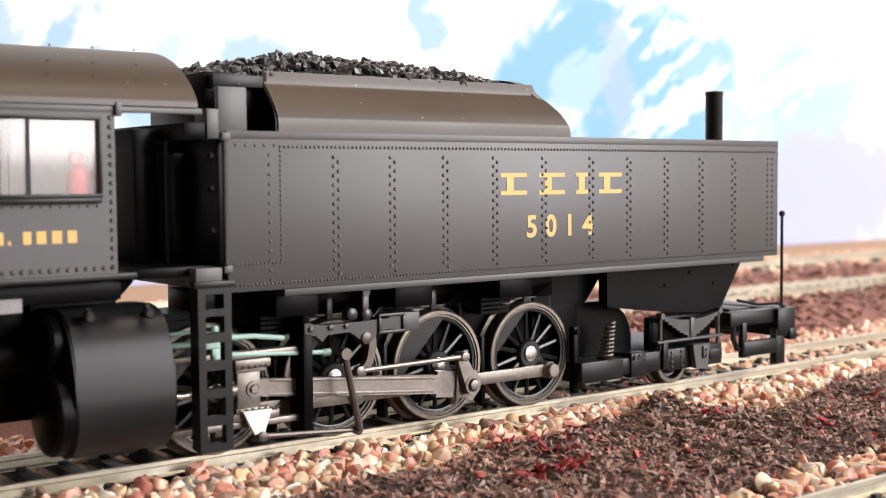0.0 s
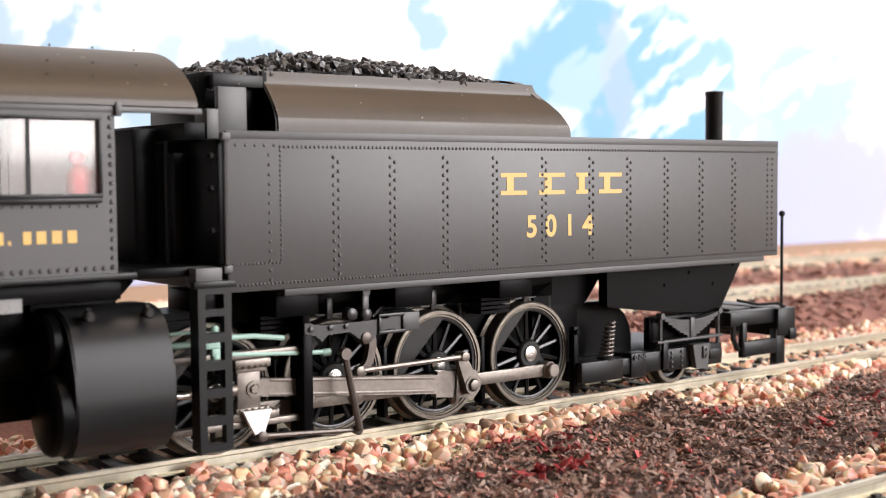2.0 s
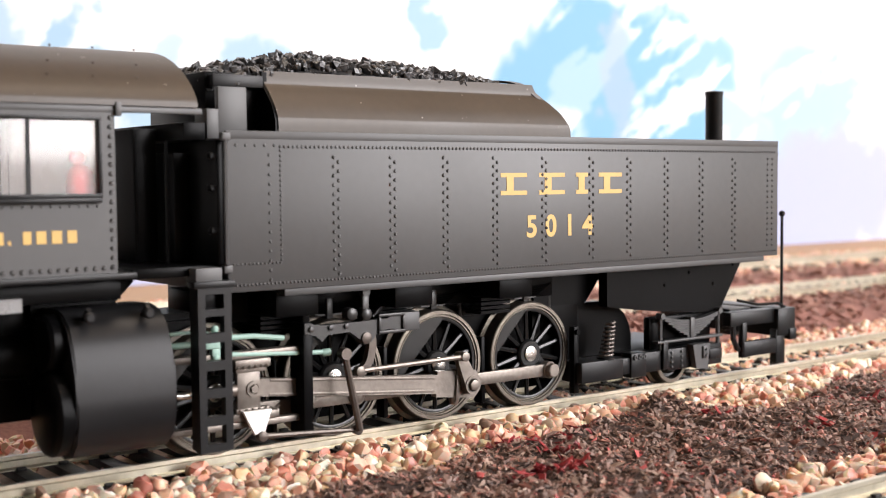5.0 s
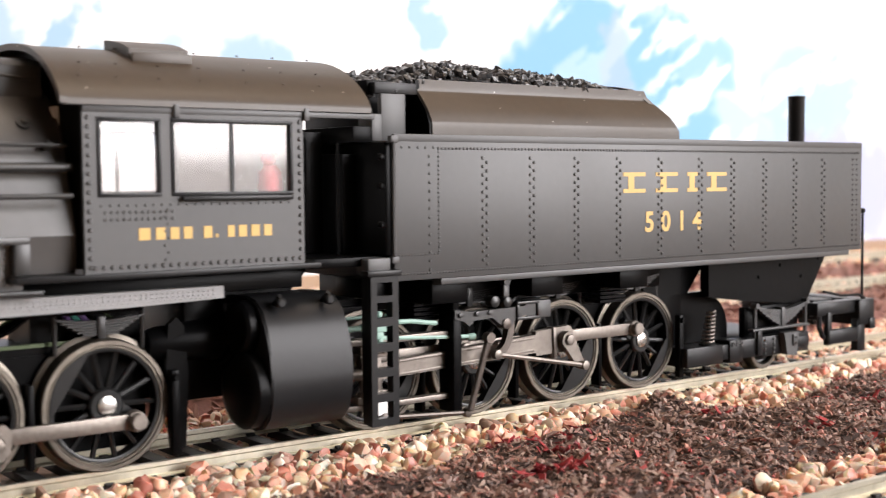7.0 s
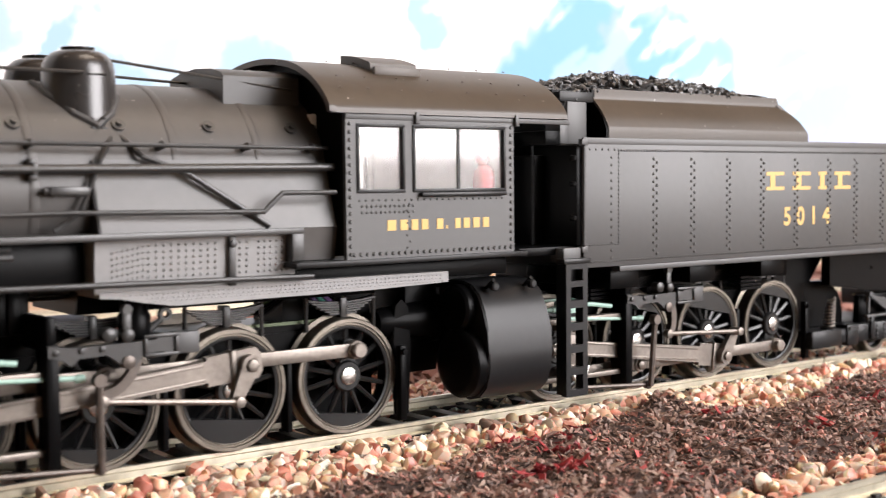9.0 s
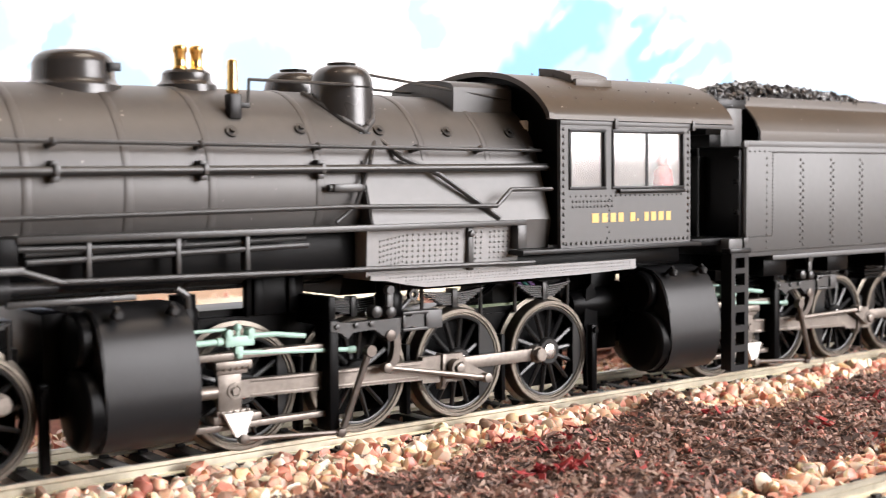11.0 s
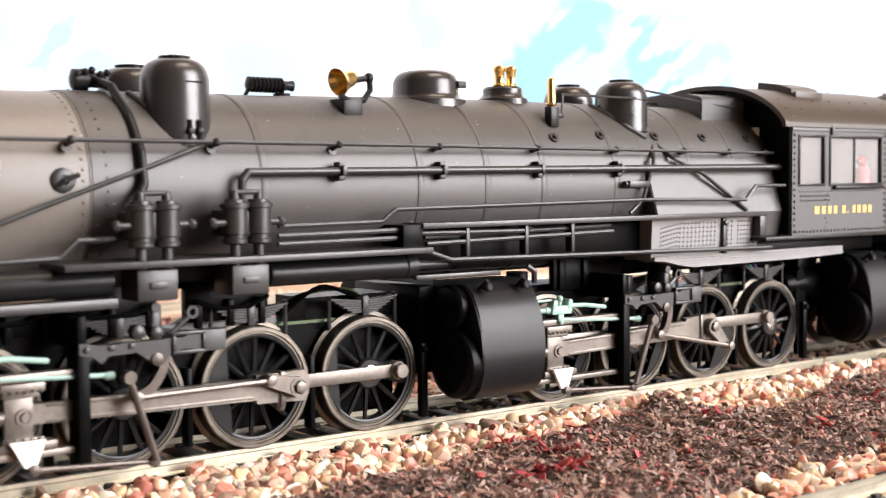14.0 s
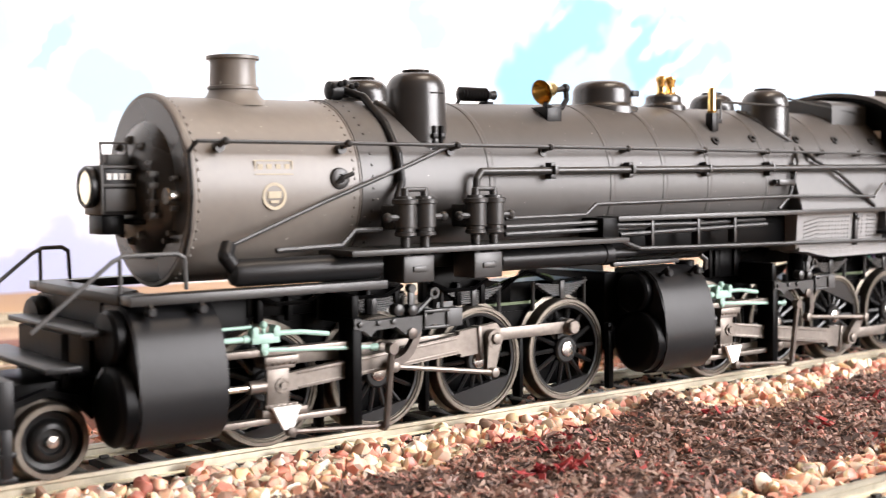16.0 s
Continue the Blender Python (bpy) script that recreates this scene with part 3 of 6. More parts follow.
def make_wheel(parent, x, phase, r, spokes, counter, main):
    """A spoked wheel pair on its axle, crank pin along +x at rest."""
    axle = part("wheelset", rod(B(), (0, -9.6, 0), (0, 9.6, 0), 1.1, 12), M_DEEP, parent, "spoked driving wheels on their axle")
    for side in (-1, 1):
        prof = [(7.3, r - 1.5), (7.3, r + 0.75), (7.75, r + 0.75), (8.0, r + 0.1), (10.2, r - 0.05), (10.35, r - 0.2), (10.35, r - 0.7), (10.05, r - 0.78), (10.05, r - 0.92), (10.2, r - 0.98), (10.2, r - 1.12), (9.9, r - 1.2), (9.8, r - 1.5)]
        b = lathe(B(), (0, 0, 0), "y", [(side * d, q) for d, q in prof] + [(side * 7.3, r - 1.5)], 64, False)
        part("tyre", b, M_TYRE, axle, "worn bronze-grey metal tyre")
        b = lathe(B(), (0, 0, 0), "y", [(side * d, q) for d, q in ((8.0, 2.5), (10.0, 2.5), (10.3, 2.2), (10.3, 1.45), (9.9, 1.4))], 28)
        for k in range(spokes):
            a = k * math.tau / spokes + 0.1
            rod(b, (2 * math.cos(a), side * 9.2, 2 * math.sin(a)), ((r - 1.2) * math.cos(a), side * 9.2, (r - 1.2) * math.sin(a)), 0.48, 6, 0.36)
        lathe(b, (0, 0, 0), "y", [(side * 8.3, r - 1.75), (side * 10.0, r - 1.75), (side * 10.05, r - 1.6), (side * 10.05, r - 1.3), (side * 8.3, r - 1.25)], 48, False)
        prism(b, "y", side * 8.4, side * 9.9, [(1.5, -1.5), (CRANK + 1.2, -1.2), (CRANK + 1.6, 0), (CRANK + 1.2, 1.2), (1.5, 1.5)])
        part("spokes", b, M_WHEEL, axle, "black spoked wheel centre")
        if counter:
            span = 0.98 if main else 0.72
            arc = [((r - 1.35) * -math.cos(a), (r - 1.35) * math.sin(a)) for a in np.linspace(-span, span, 15)]
            part("counterweight", prism(B(), "y", side * 8.6, side * 10.1, arc), M_WHEEL, axle)
        part("axle_end", lathe(B(), (0, 0, 0), "y", [(side * 9.5, 1.35), (side * 10.5, 1.35), (side * 10.55, 1.25), (side * 10.55, 0.2)], 20), M_STEEL, axle, "bright steel axle end")
    if main is not None:
        b = lathe(B(), (CRANK, 0, 0), "y", [(-9.6, 1.0), (-12.6 if not main else -14.6, 1.0), (-12.8 if not main else -14.8, 0.7)], 16)
        part("crank_pin", b, M_ROD, axle)
    if main:
        b = B()
        ex, ez = ECC
        prism(b, "y", -15.6, -14.5, [(CRANK - 0.6, -1.3), (CRANK + 1.2, -0.9), (CRANK + 1.0, 1.2), (ex + 0.3, ez + 0.8), (ex - 0.7, ez + 0.3), (ex - 0.5, ez - 0.7)])
        lathe(b, (CRANK, 0, 0), "y", [(-14.4, 1.55), (-15.75, 1.55), (-15.75, 1.1), (-15.6, 1.1)], 20)
        lathe(b, (CRANK, 0, 0), "y", [(-15.5, 0.95), (-16.2, 0.95), (-16.25, 0.85), (-16.25, 0.2)], 6)
        lathe(b, (ex, 0, ez), "y", [(-14.6, 0.75), (-15.9, 0.75), (-15.9, 0.3)], 12)
        part("eccentric_crank", b, M_ROD, axle, "grey metal eccentric crank")
    MOVING.append((axle, turned(x, r, 0, phase)))
    return axle


def cylinder_block(parent, x0, x1):
    """The jacketed cylinder casting on both sides, with round covers in front."""
    for side in (-1, 1):
        out = [(8, 23.2), (14.2, 23.4), (16.6, 22.9), (18.6, 21.4), (20.0, 18.8), (20.9, 15.5), (21.3, 12.0), (21.2, 9.0), (20.3, 6.3), (18.4, 4.5), (15.8, 3.9), (12.6, 4.5), (10.4, 6.4), (9.6, 10), (8, 14)]
        b = prism(B(), "x", x0, x1, [(side * y, z) for y, z in out])
        bmesh.ops.bevel(b, geom=[e for f in b.faces if abs(f.normal.x) > 0.9 or len(f.verts) > 6 for e in f.edges], offset=0.25, segments=2, affect="EDGES")
        blk = part("cylinder", b, M_BLACK, parent, "satin black cylinder jacket")
        # Covers face away from the window; that shade is put into their colour.
        part("cylinder_cover", lathe(B(), (x0, side * 15.4, 10), "x", [(0.3, 5.6), (-1.6, 5.6), (-2.1, 5.2), (-2.4, 4.2), (-2.5, 0.5)], 36), M_DEEP, blk)
        part("valve_cover", lathe(B(), (x0, side * 14.2, 18.9), "x", [(0.3, 3.9), (-1.4, 3.9), (-1.9, 3.5), (-2.1, 0.4)], 30), M_DEEP, blk)
        part("rear_cover", lathe(B(), (x1, side * 15.2, 10), "x", [(-0.2, 4.6), (0.7, 4.6), (0.9, 4.2), (0.9, 0.5)], 30), M_DEEP, blk)
        for xx in (x0 + 2.6, x1 - 3.0):
            b = rod(B(), (xx, side * 17.2, 22.0), (xx, side * 19.4, 23.6), 0.35, 8)
            lathe(b, (xx, side * 19.0, 22.6), "y", [(side * 0.0, 0.75), (side * 0.9, 0.75), (side * 1.1, 0.5)], 12)
            part("relief_valve", b, M_BLACK, blk)


def engine(parent, hubs, x0, x1, phase):
    """One set of running gear: frame, wheels, cylinders, rods and valve gear."""
    cylinder_block(parent, x0, x1)
    main_x = hubs[2]
    b = B()
    for s in (-1, 1):
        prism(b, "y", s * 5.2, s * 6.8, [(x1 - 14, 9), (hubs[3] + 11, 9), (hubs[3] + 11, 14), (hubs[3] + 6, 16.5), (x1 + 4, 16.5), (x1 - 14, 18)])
    # Blocks added to keep the view behind the wheels dark.
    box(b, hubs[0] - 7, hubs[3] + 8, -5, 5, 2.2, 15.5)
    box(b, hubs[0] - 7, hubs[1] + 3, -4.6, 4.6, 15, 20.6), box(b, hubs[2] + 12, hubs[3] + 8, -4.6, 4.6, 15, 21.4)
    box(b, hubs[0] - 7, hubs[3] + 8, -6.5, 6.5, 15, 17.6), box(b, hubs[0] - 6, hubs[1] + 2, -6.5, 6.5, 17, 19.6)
    part("engine_frame", b, M_DEEP, parent, "black engine frame toned for shade")
    for x in hubs:
        if x != hubs[3]:
            part("brake_hanger", box(B(), x + 9.8, x + 10.7, -9.6, -7.4, 1.5, 13, 0.2), M_DEEP, parent)
    b = box(B(), hubs[3] + 8.9, hubs[3] + 10.3, -12.0, -10.6, 1.2, 13.4, 0.3)
    lathe(b, (hubs[3] + 9.6, -12.0, 12.4), "y", [(0.1, 0.55), (-0.5, 0.5)], 10)
    part("guard_hanger", b, M_DEEP, parent)
    for x in (hubs[1], hubs[2], hubs[3]):
        b = B()
        for k in range(6):
            w = 6.3 - 0.75 * k
            strip(b, "y", -9.0, -7.4, [(x + w * u, 20.9 - 0.36 * k + 0.55 * (u * w / 6.3) ** 2) for u in np.linspace(1, -1, 9)], 0.27)
        box(b, x - 0.6, x + 0.6, -9.3, -7.2, 18.4, 21.6, 0.15)
        for s in (-1, 1):
            rod(b, (x + s * 6.3, -8.2, 16.5), (x + s * 6.3, -8.2, 21.8), 0.35, 8)
        part("leaf_spring", b, M_FIT, parent)
    for k, x in enumerate(hubs):
        make_wheel(parent, x, phase, R_WHEEL, 14, True, k == 2)
    # coupling rods follow the crank pins
    b = B()
    for a, c in zip(hubs, hubs[1:]):
        box(b, a - main_x, c - main_x, -11.8, -11.0, -1.05, 1.05, 0.12)
    for x in hubs:
        lathe(b, (x - main_x, 0, 0), "y", [(-10.7, 1.5), (-12.0, 1.5), (-12.15, 1.35), (-12.15, 0.3)], 20)
    lathe(b, (hubs[3] - main_x, 0, 0), "y", [(-12.1, 1.25), (-13.1, 1.25), (-13.25, 1.05), (-13.25, 0.2)], 8)
    ob = part("coupling_rod", b, M_ROD, parent, "grey nickel coupling rod")

    def coupling(t):
        x, z = pin(main_x, phase, t)
        return pose(x * U, 0, z * U)
    MOVING.append((ob, coupling))
    # main rod, from the crosshead to the third wheel
    b = B()
    prism(b, "y", -14.2, -12.9, [(-MAIN_L - 1.4, -0.8), (-MAIN_L - 1.4, 0.8), (-MAIN_L + 1, 1.3), (-6.4, 1.55), (-6.4, 2.1), (1.6, 2.3), (2.4, 1.3), (2.4, -1.3), (1.6, -2.3), (-6.4, -2.1), (-6.4, -1.55), (-MAIN_L + 1, -1.3)])
    part_b = box(B(), -MAIN_L + 3.2, -7, -14.32, -14.15, 0.85, 1.25, 0.05)
    box(part_b, -MAIN_L + 3.2, -7, -14.32, -14.15, -1.25, -0.85, 0.05)
    ob = part("main_rod", b, M_ROD, parent, "grey nickel main rod")
    part("fluting", part_b, M_ROD, ob)
    bb = B()
    box(bb, -2.6, -1.9, -14.6, -12.6, -2.9, 2.4, 0.1)
    lathe(bb, (-2.2, -13.6, -2.4), "z", [(-1.1, 0.2), (-1.0, 0.7), (0, 0.9), (0.8, 0.8)], 14)
    part("rod_strap", bb, M_ROD, ob)

    def cross_x(t):
        x, z = pin(main_x, phase, t)
        return x - math.sqrt(MAIN_L ** 2 - (z - 10) ** 2)

    def main_rod(t):
        x, z = pin(main_x, phase, t)
        return pose(x * U, 0, z * U, 0, math.degrees(math.asin((10 - z) / MAIN_L)) * -1 * -1, 0)
    MOVING.append((ob, main_rod))
    # crosshead, with the white bracket below it
    b = B()
    box(b, -3.2, 2.6, -15.9, -12.6, 3.2, 4.4, 0.15), box(b, -3.4, 4.2, -15.4, -12.8, -4.6, -3.4, 0.15)
    box(b, -2.6, 1.2, -15.2, -14.3, -3.6, 3.4, 0.2)
    lathe(b, (0, 0, 0), "y", [(-14.2, 1.15), (-15.45, 1.15), (-15.45, 0.8), (-15.3, 0.75)], 18)
    lathe(b, (0, 0, 0), "y", [(-15.2, 0.62), (-15.75, 0.62), (-15.75, 0.1)], 6)
    box(b, -2.9, 2.0, -15.5, -14.4, 2.5, 3.3, 0.1), box(b, -2.9, 2.4, -15.5, -14.4, -3.5, -2.7, 0.1)
    for k in range(5):
        ball(b, (-2.4 + k * 1.05, -15.5, -2.9), 0.24, 6, 5)
    rod(b, (-2.6, -14.4, 0), (-5.2, -14.4, 0), 1.0, 12)
    for k in range(6):
        ball(b, (-2.8 + k * 0.95, -15.9, 3.3), 0.28, 6, 5)
    cross = part("crosshead", b, M_ROD, parent, "grey nickel crosshead")
    part("piston_rod", rod(B(), (-16.5, -14.4, 0), (-2.6, -14.4, 0), 0.55, 10), M_STEEL, cross, "bright steel piston rod")
    b = prism(B(), "y", -16.5, -15.9, [(-2.3, -3.0), (2.3, -3.0), (1.0, -6.4), (-0.5, -6.4)])
    part("drop_bracket", b, M_WHITE, cross, "white painted crosshead bracket")
    b = rod(B(), (0.6, -16.4, -6.8), (17.0, -16.4, -8.0), 0.4, 8)
    for xx, zz in ((0.6, -6.8), (17.0, -8.0)):
        lathe(b, (xx, 0, zz), "y", [(-15.9, 0.75), (-17.0, 0.75), (-17.1, 0.5)], 12)
    part("union_link", b, M_RODDARK, cross)
    MOVING.append((cross, lambda t: pose(cross_x(t) * U, 0, 10 * U)))
    # guides and hangers that stay put
    b = B()
    box(b, x1 + 0.8, main_x - 27.5, -15.2, -13.2, 14.5, 15.5, 0.12), box(b, x1 + 0.8, main_x - 27.5, -15.0, -13.4, 4.4, 5.3, 0.12)
    part("crosshead_guide", b, M_ROD, parent, "grey nickel crosshead guide bars")
    b = box(B(), main_x - 29.6, main_x - 27.9, -16.4, -12.4, 2.2, 19.0, 0.2)
    box(b, main_x - 29.4, main_x - 28.1, -16, -6, 18, 22.5, 0.2)
    part("guide_hanger", b, M_DEEP, parent, "black guide hanger")
    b = B()
    prism(b, "y", -16.6, -15.2, [(main_x - 29.4, 18.9), (main_x - 29.4, 17.4), (main_x - 27.5, 16.9), (main_x - 26.4, 16.0), (main_x - 25.4, 16.9), (main_x - 21.5, 17.1), (main_x - 19.2, 15.4), (main_x - 17.6, 15.2), (main_x - 16.4, 16.6), (main_x - 14.4, 17.0), (main_x - 11.2, 16.6), (main_x - 11.2, 19.2), (main_x - 13.4, 19.4), (main_x - 14.6, 18.6), (main_x - 26, 18.4)])
    box(b, main_x - 13.2, main_x - 11.8, -15.4, -6, 16.8, 19, 0.2)
    box(b, main_x - 19.4, main_x - 18.2, -17.0, -16.4, 18.6, 22.8, 0.15)
    lathe(b, (main_x - 21.4, 0, 19.8), "y", [(-15.6, 0.95), (-17.2, 0.95), (-17.4, 0.6)], 14)
    lathe(b, (main_x - 18.8, 0, 19.6), "y", [(-15.6, 0.9), (-17.3, 0.9), (-17.5, 0.6)], 14)
    lathe(b, (main_x - 18.8, 0, 23.0), "y", [(-16.0, 0.7), (-17.2, 0.7)], 12)
    fx0, fx1 = main_x - 16.4, main_x - 11.4
    for q in ((fx0, fx1, 18.9, 19.4), (fx0, fx1, 16.3, 16.8), (fx0, fx0 + 0.5, 16.8, 18.9), (fx1 - 0.5, fx1, 16.8, 18.9)):
        box(b, q[0], q[1], -17.0, -16.5, q[2], q[3], 0.1)
    for xx in (main_x - 28.4, main_x - 25.0, main_x - 22.2):
        lathe(b, (xx, 0, 18.0), "y", [(-16.5, 0.45), (-16.95, 0.42), (-17.0, 0.2)], 8)
    part("valve_gear_bracket", b, M_FIT, parent, "dark grey valve gear bracket")
    b = box(B(), main_x - 11.4, main_x - 7.6, -15.6, -13.4, 16.2, 19.2, 0.2)
    part("bracket_block", b, M_BODY, parent, "grey block behind the valve gear bracket")
    b = rod(B(), (main_x - 15.0, -13.0, 18.6), (main_x - 12.0, -13.0, 21.0), 0.4, 8)
    lathe(b, (main_x - 11.6, 0, 21.6), "y", [(-12.5, 0.95), (-13.4, 0.95), (-13.4, 0.5), (-12.5, 0.5)], 16, False)
    part("lifting_eye", b, M_FIT, parent)
    # mint valve stem
    b = rod(B(), (x1 + 0.5, -15, 18.9), (x1 + 6.9, -15, 18.9), 0.26, 8)
    lathe(b, (0, -15, 17.2), "x", [(x1 + 0.4, 0.3), (x1 + 0.4, 0.75), (x1 + 1.2, 0.75), (x1 + 1.3, 0.45), (x1 + 5.4, 0.45), (x1 + 5.5, 0.6), (x1 + 6.8, 0.6), (x1 + 6.8, 0.2)], 12)
    box(b, x1 + 6.5, x1 + 11.2, -15.9, -14.3, 16.4, 17.9, 0.25)
    for xx in (x1 + 7.1, x1 + 10.6):
        box(b, xx - 0.55, xx + 0.55, -16.0, -14.4, 17.3, 18.7, 0.2)
        lathe(b, (xx, 0, 18.5), "y", [(-14.5, 0.5), (-16.1, 0.5), (-16.1, 0.2)], 10)
    ball(b, (x1 + 8.8, -15.2, 19.1), 0.58, 10, 8), rod(b, (x1 + 8.8, -15.2, 17.8), (x1 + 8.8, -15.2, 18.8), 0.3, 8)
    box(b, x1 + 8.1, x1 + 9.5, -15.7, -14.5, 15.2, 16.6, 0.3), ball(b, (x1 + 8.8, -15.3, 15.1), 0.62, 10, 8)
    tube(b, [(x1 + 11, -15, 17.7), (x1 + 15, -15, 17.6), (x1 + 20, -15, 16.9)], 0.4, 8)
    tube(b, [(x1 + 9, -15, 15.4), (main_x - 25.2, -15, 14.2)], 0.36, 8)
    lathe(b, (0, -15, 14.1), "x", [(main_x - 25.6, 0.3), (main_x - 25.2, 0.6), (main_x - 24.2, 0.6), (main_x - 24.0, 0.3)], 12)
    part("valve_stem", b, M_MINT, parent, "mint green valve stem and guide")
    # combination lever hangs from a fixed pin and follows the crosshead
    b = rod(B(), (0, 0, 0), (0, 0, -12.2), 0.55, 8)
    lathe(b, (0, 0, 0), "y", [(0.7, 0.9), (-0.7, 0.9)], 12)
    lever = part("combination_lever", b, M_RODDARK, parent)

    def lever_at(t):
        dx = (cross_x(t) + 17.0) - (main_x - 23.0)
        return pose((main_x - 23.0) * U, -17.3 * U, 14.0 * U, 0, -math.degrees(math.asin(max(-0.9, min(0.9, dx / 12.2)))), 0)
    MOVING.append((lever, lever_at))
    # eccentric rod, from the crank's end to the foot of the link
    foot = (main_x - 19.2, 10.9)
    length = 20.4
    b = rod(B(), (0, -16.3, 0), (length, -16.3, 0), 0.42, 8)
    for xx in (0, length):
        lathe(b, (xx, 0, 0), "y", [(-15.7, 0.8), (-16.9, 0.8), (-17.0, 0.5)], 12)
    ecc = part("eccentric_rod", b, M_ROD, parent, "slim grey eccentric rod")

    def ecc_at(t):
        a = radians(phase) + way(t) / ROLLING
        lx, lz = ECC
        ex = main_x + lx * math.cos(a) + lz * math.sin(a)
        ez = R_WHEEL - lx * math.sin(a) + lz * math.cos(a)
        back = math.sqrt(max(length ** 2 - (ez - foot[1]) ** 2, 1))
        return pose((ex - back) * U, 0, foot[1] * U, 0, -math.degrees(math.atan2(ez - foot[1], back)), 0)
    MOVING.append((ecc, ecc_at))
    b = strip(B(), "y", -16.4, -15.2, flowing([(0.3, 1.0), (1.0, -1.0), (0.9, -3.4), (-0.2, -5.2)]), 1.3)
    lathe(b, (0, 0, 0), "y", [(-15.0, 0.9), (-16.9, 0.9), (-17.0, 0.6)], 14)
    link = part("expansion_link", b, M_RODDARK, parent)

    def link_at(t):
        swing = (ecc_at(t).translation.x / U - (main_x - 18.6)) / 5.2
        return pose((main_x - 18.6) * U, 0, 15.9 * U, 0, -math.degrees(math.asin(max(-0.8, min(0.8, swing)))), 0)
    MOVING.append((link, link_at))


engine(locomotive, [-125.2, -104.7, -84.0, -63.5], -150.0, -137.0, 10.6)
engine(locomotive, [-23.6, -3.2, 17.2, 37.6], -49.3, -35.8, 220.0)
engine(tender, [82.2, 102.7, 123.1, 143.5], 57.3, 71.0, 44.0)

# ---- boiler ----
ZC = 38.7
BOILER = [(-138.4, 13.9), (-110.2, 14.0), (-110.0, 14.35), (-78.0, 14.6), (-50.0, 15.3), (-34.0, 15.4), (30.0, 15.4)]


def boiler_r(x):
    return float(np.interp(x, [p[0] for p in BOILER], [p[1] for p in BOILER]))


b = lathe(B(), (0, 0, ZC), "x", BOILER[1:], 96)
boiler = part("boiler", b, M_BOILER, locomotive, "long satin black boiler barrel")
part("smokebox", lathe(B(), (0, 0, ZC), "x", [(-138.4, 13.9), (-110.4, 14.05), (-110.3, 14.2), (-110.0, 14.2)], 96), M_GRAPHITE, boiler, "graphite grey smokebox")
for x in (-84.3, -56.6, -43.0, -30.6, -13.0, 7.0, 20.0):
    r = boiler_r(x)
    part("boiler_band", lathe(B(), (x, 0, ZC), "x", [(-0.75, r - 0.2), (-0.6, r + 0.08), (-0.45, r + 0.13), (0.45, r + 0.13), (0.6, r + 0.08), (0.75, r - 0.2), (-0.75, r - 0.2)], 96, False), M_BOILER, boiler)
part("smokebox_ring", lathe(B(), (-138.4, 0, ZC), "x", [(-0.5, 13.2), (-0.5, 14.25), (-0.3, 14.4), (0.5, 14.4), (0.9, 14.0), (0.9, 13.2), (-0.5, 13.2)], 96, False), M_GRAPHITE, boiler)
b = lathe(B(), (-138.6, 0, ZC), "x", [(0, 13.9), (-0.4, 13.7), (-0.5, 10.3), (-1.0, 9.9), (-1.9, 8.6), (-2.7, 7.5), (-2.9, 6.9), (-3.3, 5.4), (-3.6, 2.8), (-3.7, 0.3)], 72)
front = part("smokebox_front", b, M_DOME, boiler, "black domed smokebox door")
clamp = mesh_of("door_clamp", rod(box(B(), -0.5, 0.5, -0.35, 0.35, -0.6, 0.6, 0.12), (-0.9, 0, 0), (-0.4, 0, 0), 0.4, 8), M_BODY)
for k in range(12):
    a = k * math.tau / 12
    ob = new("door_clamp", clamp)
    ob.parent, ob.location = front, (-141.3 * U, 7.4 * math.cos(a) * U, (ZC + 7.4 * math.sin(a)) * U)
b = rod(B(), (-141.6, -7.6, 34.9), (-141.6, -7.6, 41.4), 0.42, 10)
for z in (35.2, 37.0, 39.4, 41.0):
    box(b, -142.2, -140.6, -8.2, -6.9, z - 0.45, z + 0.45, 0.12)
part("door_hinge", b, M_BODY, front, "grey door hinge with its pin")
b = tube(B(), [(-138.2, -14.6, 45.5), (-138.6, -13.6, 44.0), (-138.7, -14.1, 41.5), (-138.7, -14.5, 38.0), (-138.7, -13.6, 33.0), (-138.7, -11.4, 29.0)], 0.25, 6)
part("handrail_end", b, M_BLACK, front)
for y, z in ((-9.5, 32.7), (-8.0, 31.5), (-11.0, 40.4), (-10.9, 36.2)):
    part("door_stud", rod(B(), (-138.5, y, z), (-140.4, y - 0.3, z), 0.38, 8), M_BODY, front)
b = B()
for x in (-137.3, -111.2):
    for k in range(60):
        a = k * math.tau / 60
        bump_dot(b, (x, 14.0 * math.cos(a), ZC + 14.0 * math.sin(a)), 0.3, (0, math.cos(a), math.sin(a)))
part("smokebox_rivets", b, M_GRAPHITE, boiler, "rows of small rivets", "stuff")
b = B()
for x, n in ((-108, 50),):
    for k in range(n):
        a = k * math.tau / n
        bump_dot(b, (x, 14.36 * math.cos(a), ZC + 14.36 * math.sin(a)), 0.26, (0, math.cos(a), math.sin(a)))
part("boiler_rivets", b, M_BOILER, boiler, "rows of small rivets", "stuff")

# chimney
b = lathe(B(), (-124.3, 0, 0), "z", [(51.4, 6.2), (52.3, 5.0), (53.2, 4.1), (54.2, 3.65), (57.9, 3.5), (58.6, 3.6), (58.7, 4.1), (59.2, 4.1), (59.3, 3.6), (59.3, 3.0), (54, 2.9)], 40)
lathe(b, (-124.3, 0, 0), "z", [(53.9, 3.6), (54.1, 4.0), (54.5, 4.0), (54.7, 3.5)], 40, False)
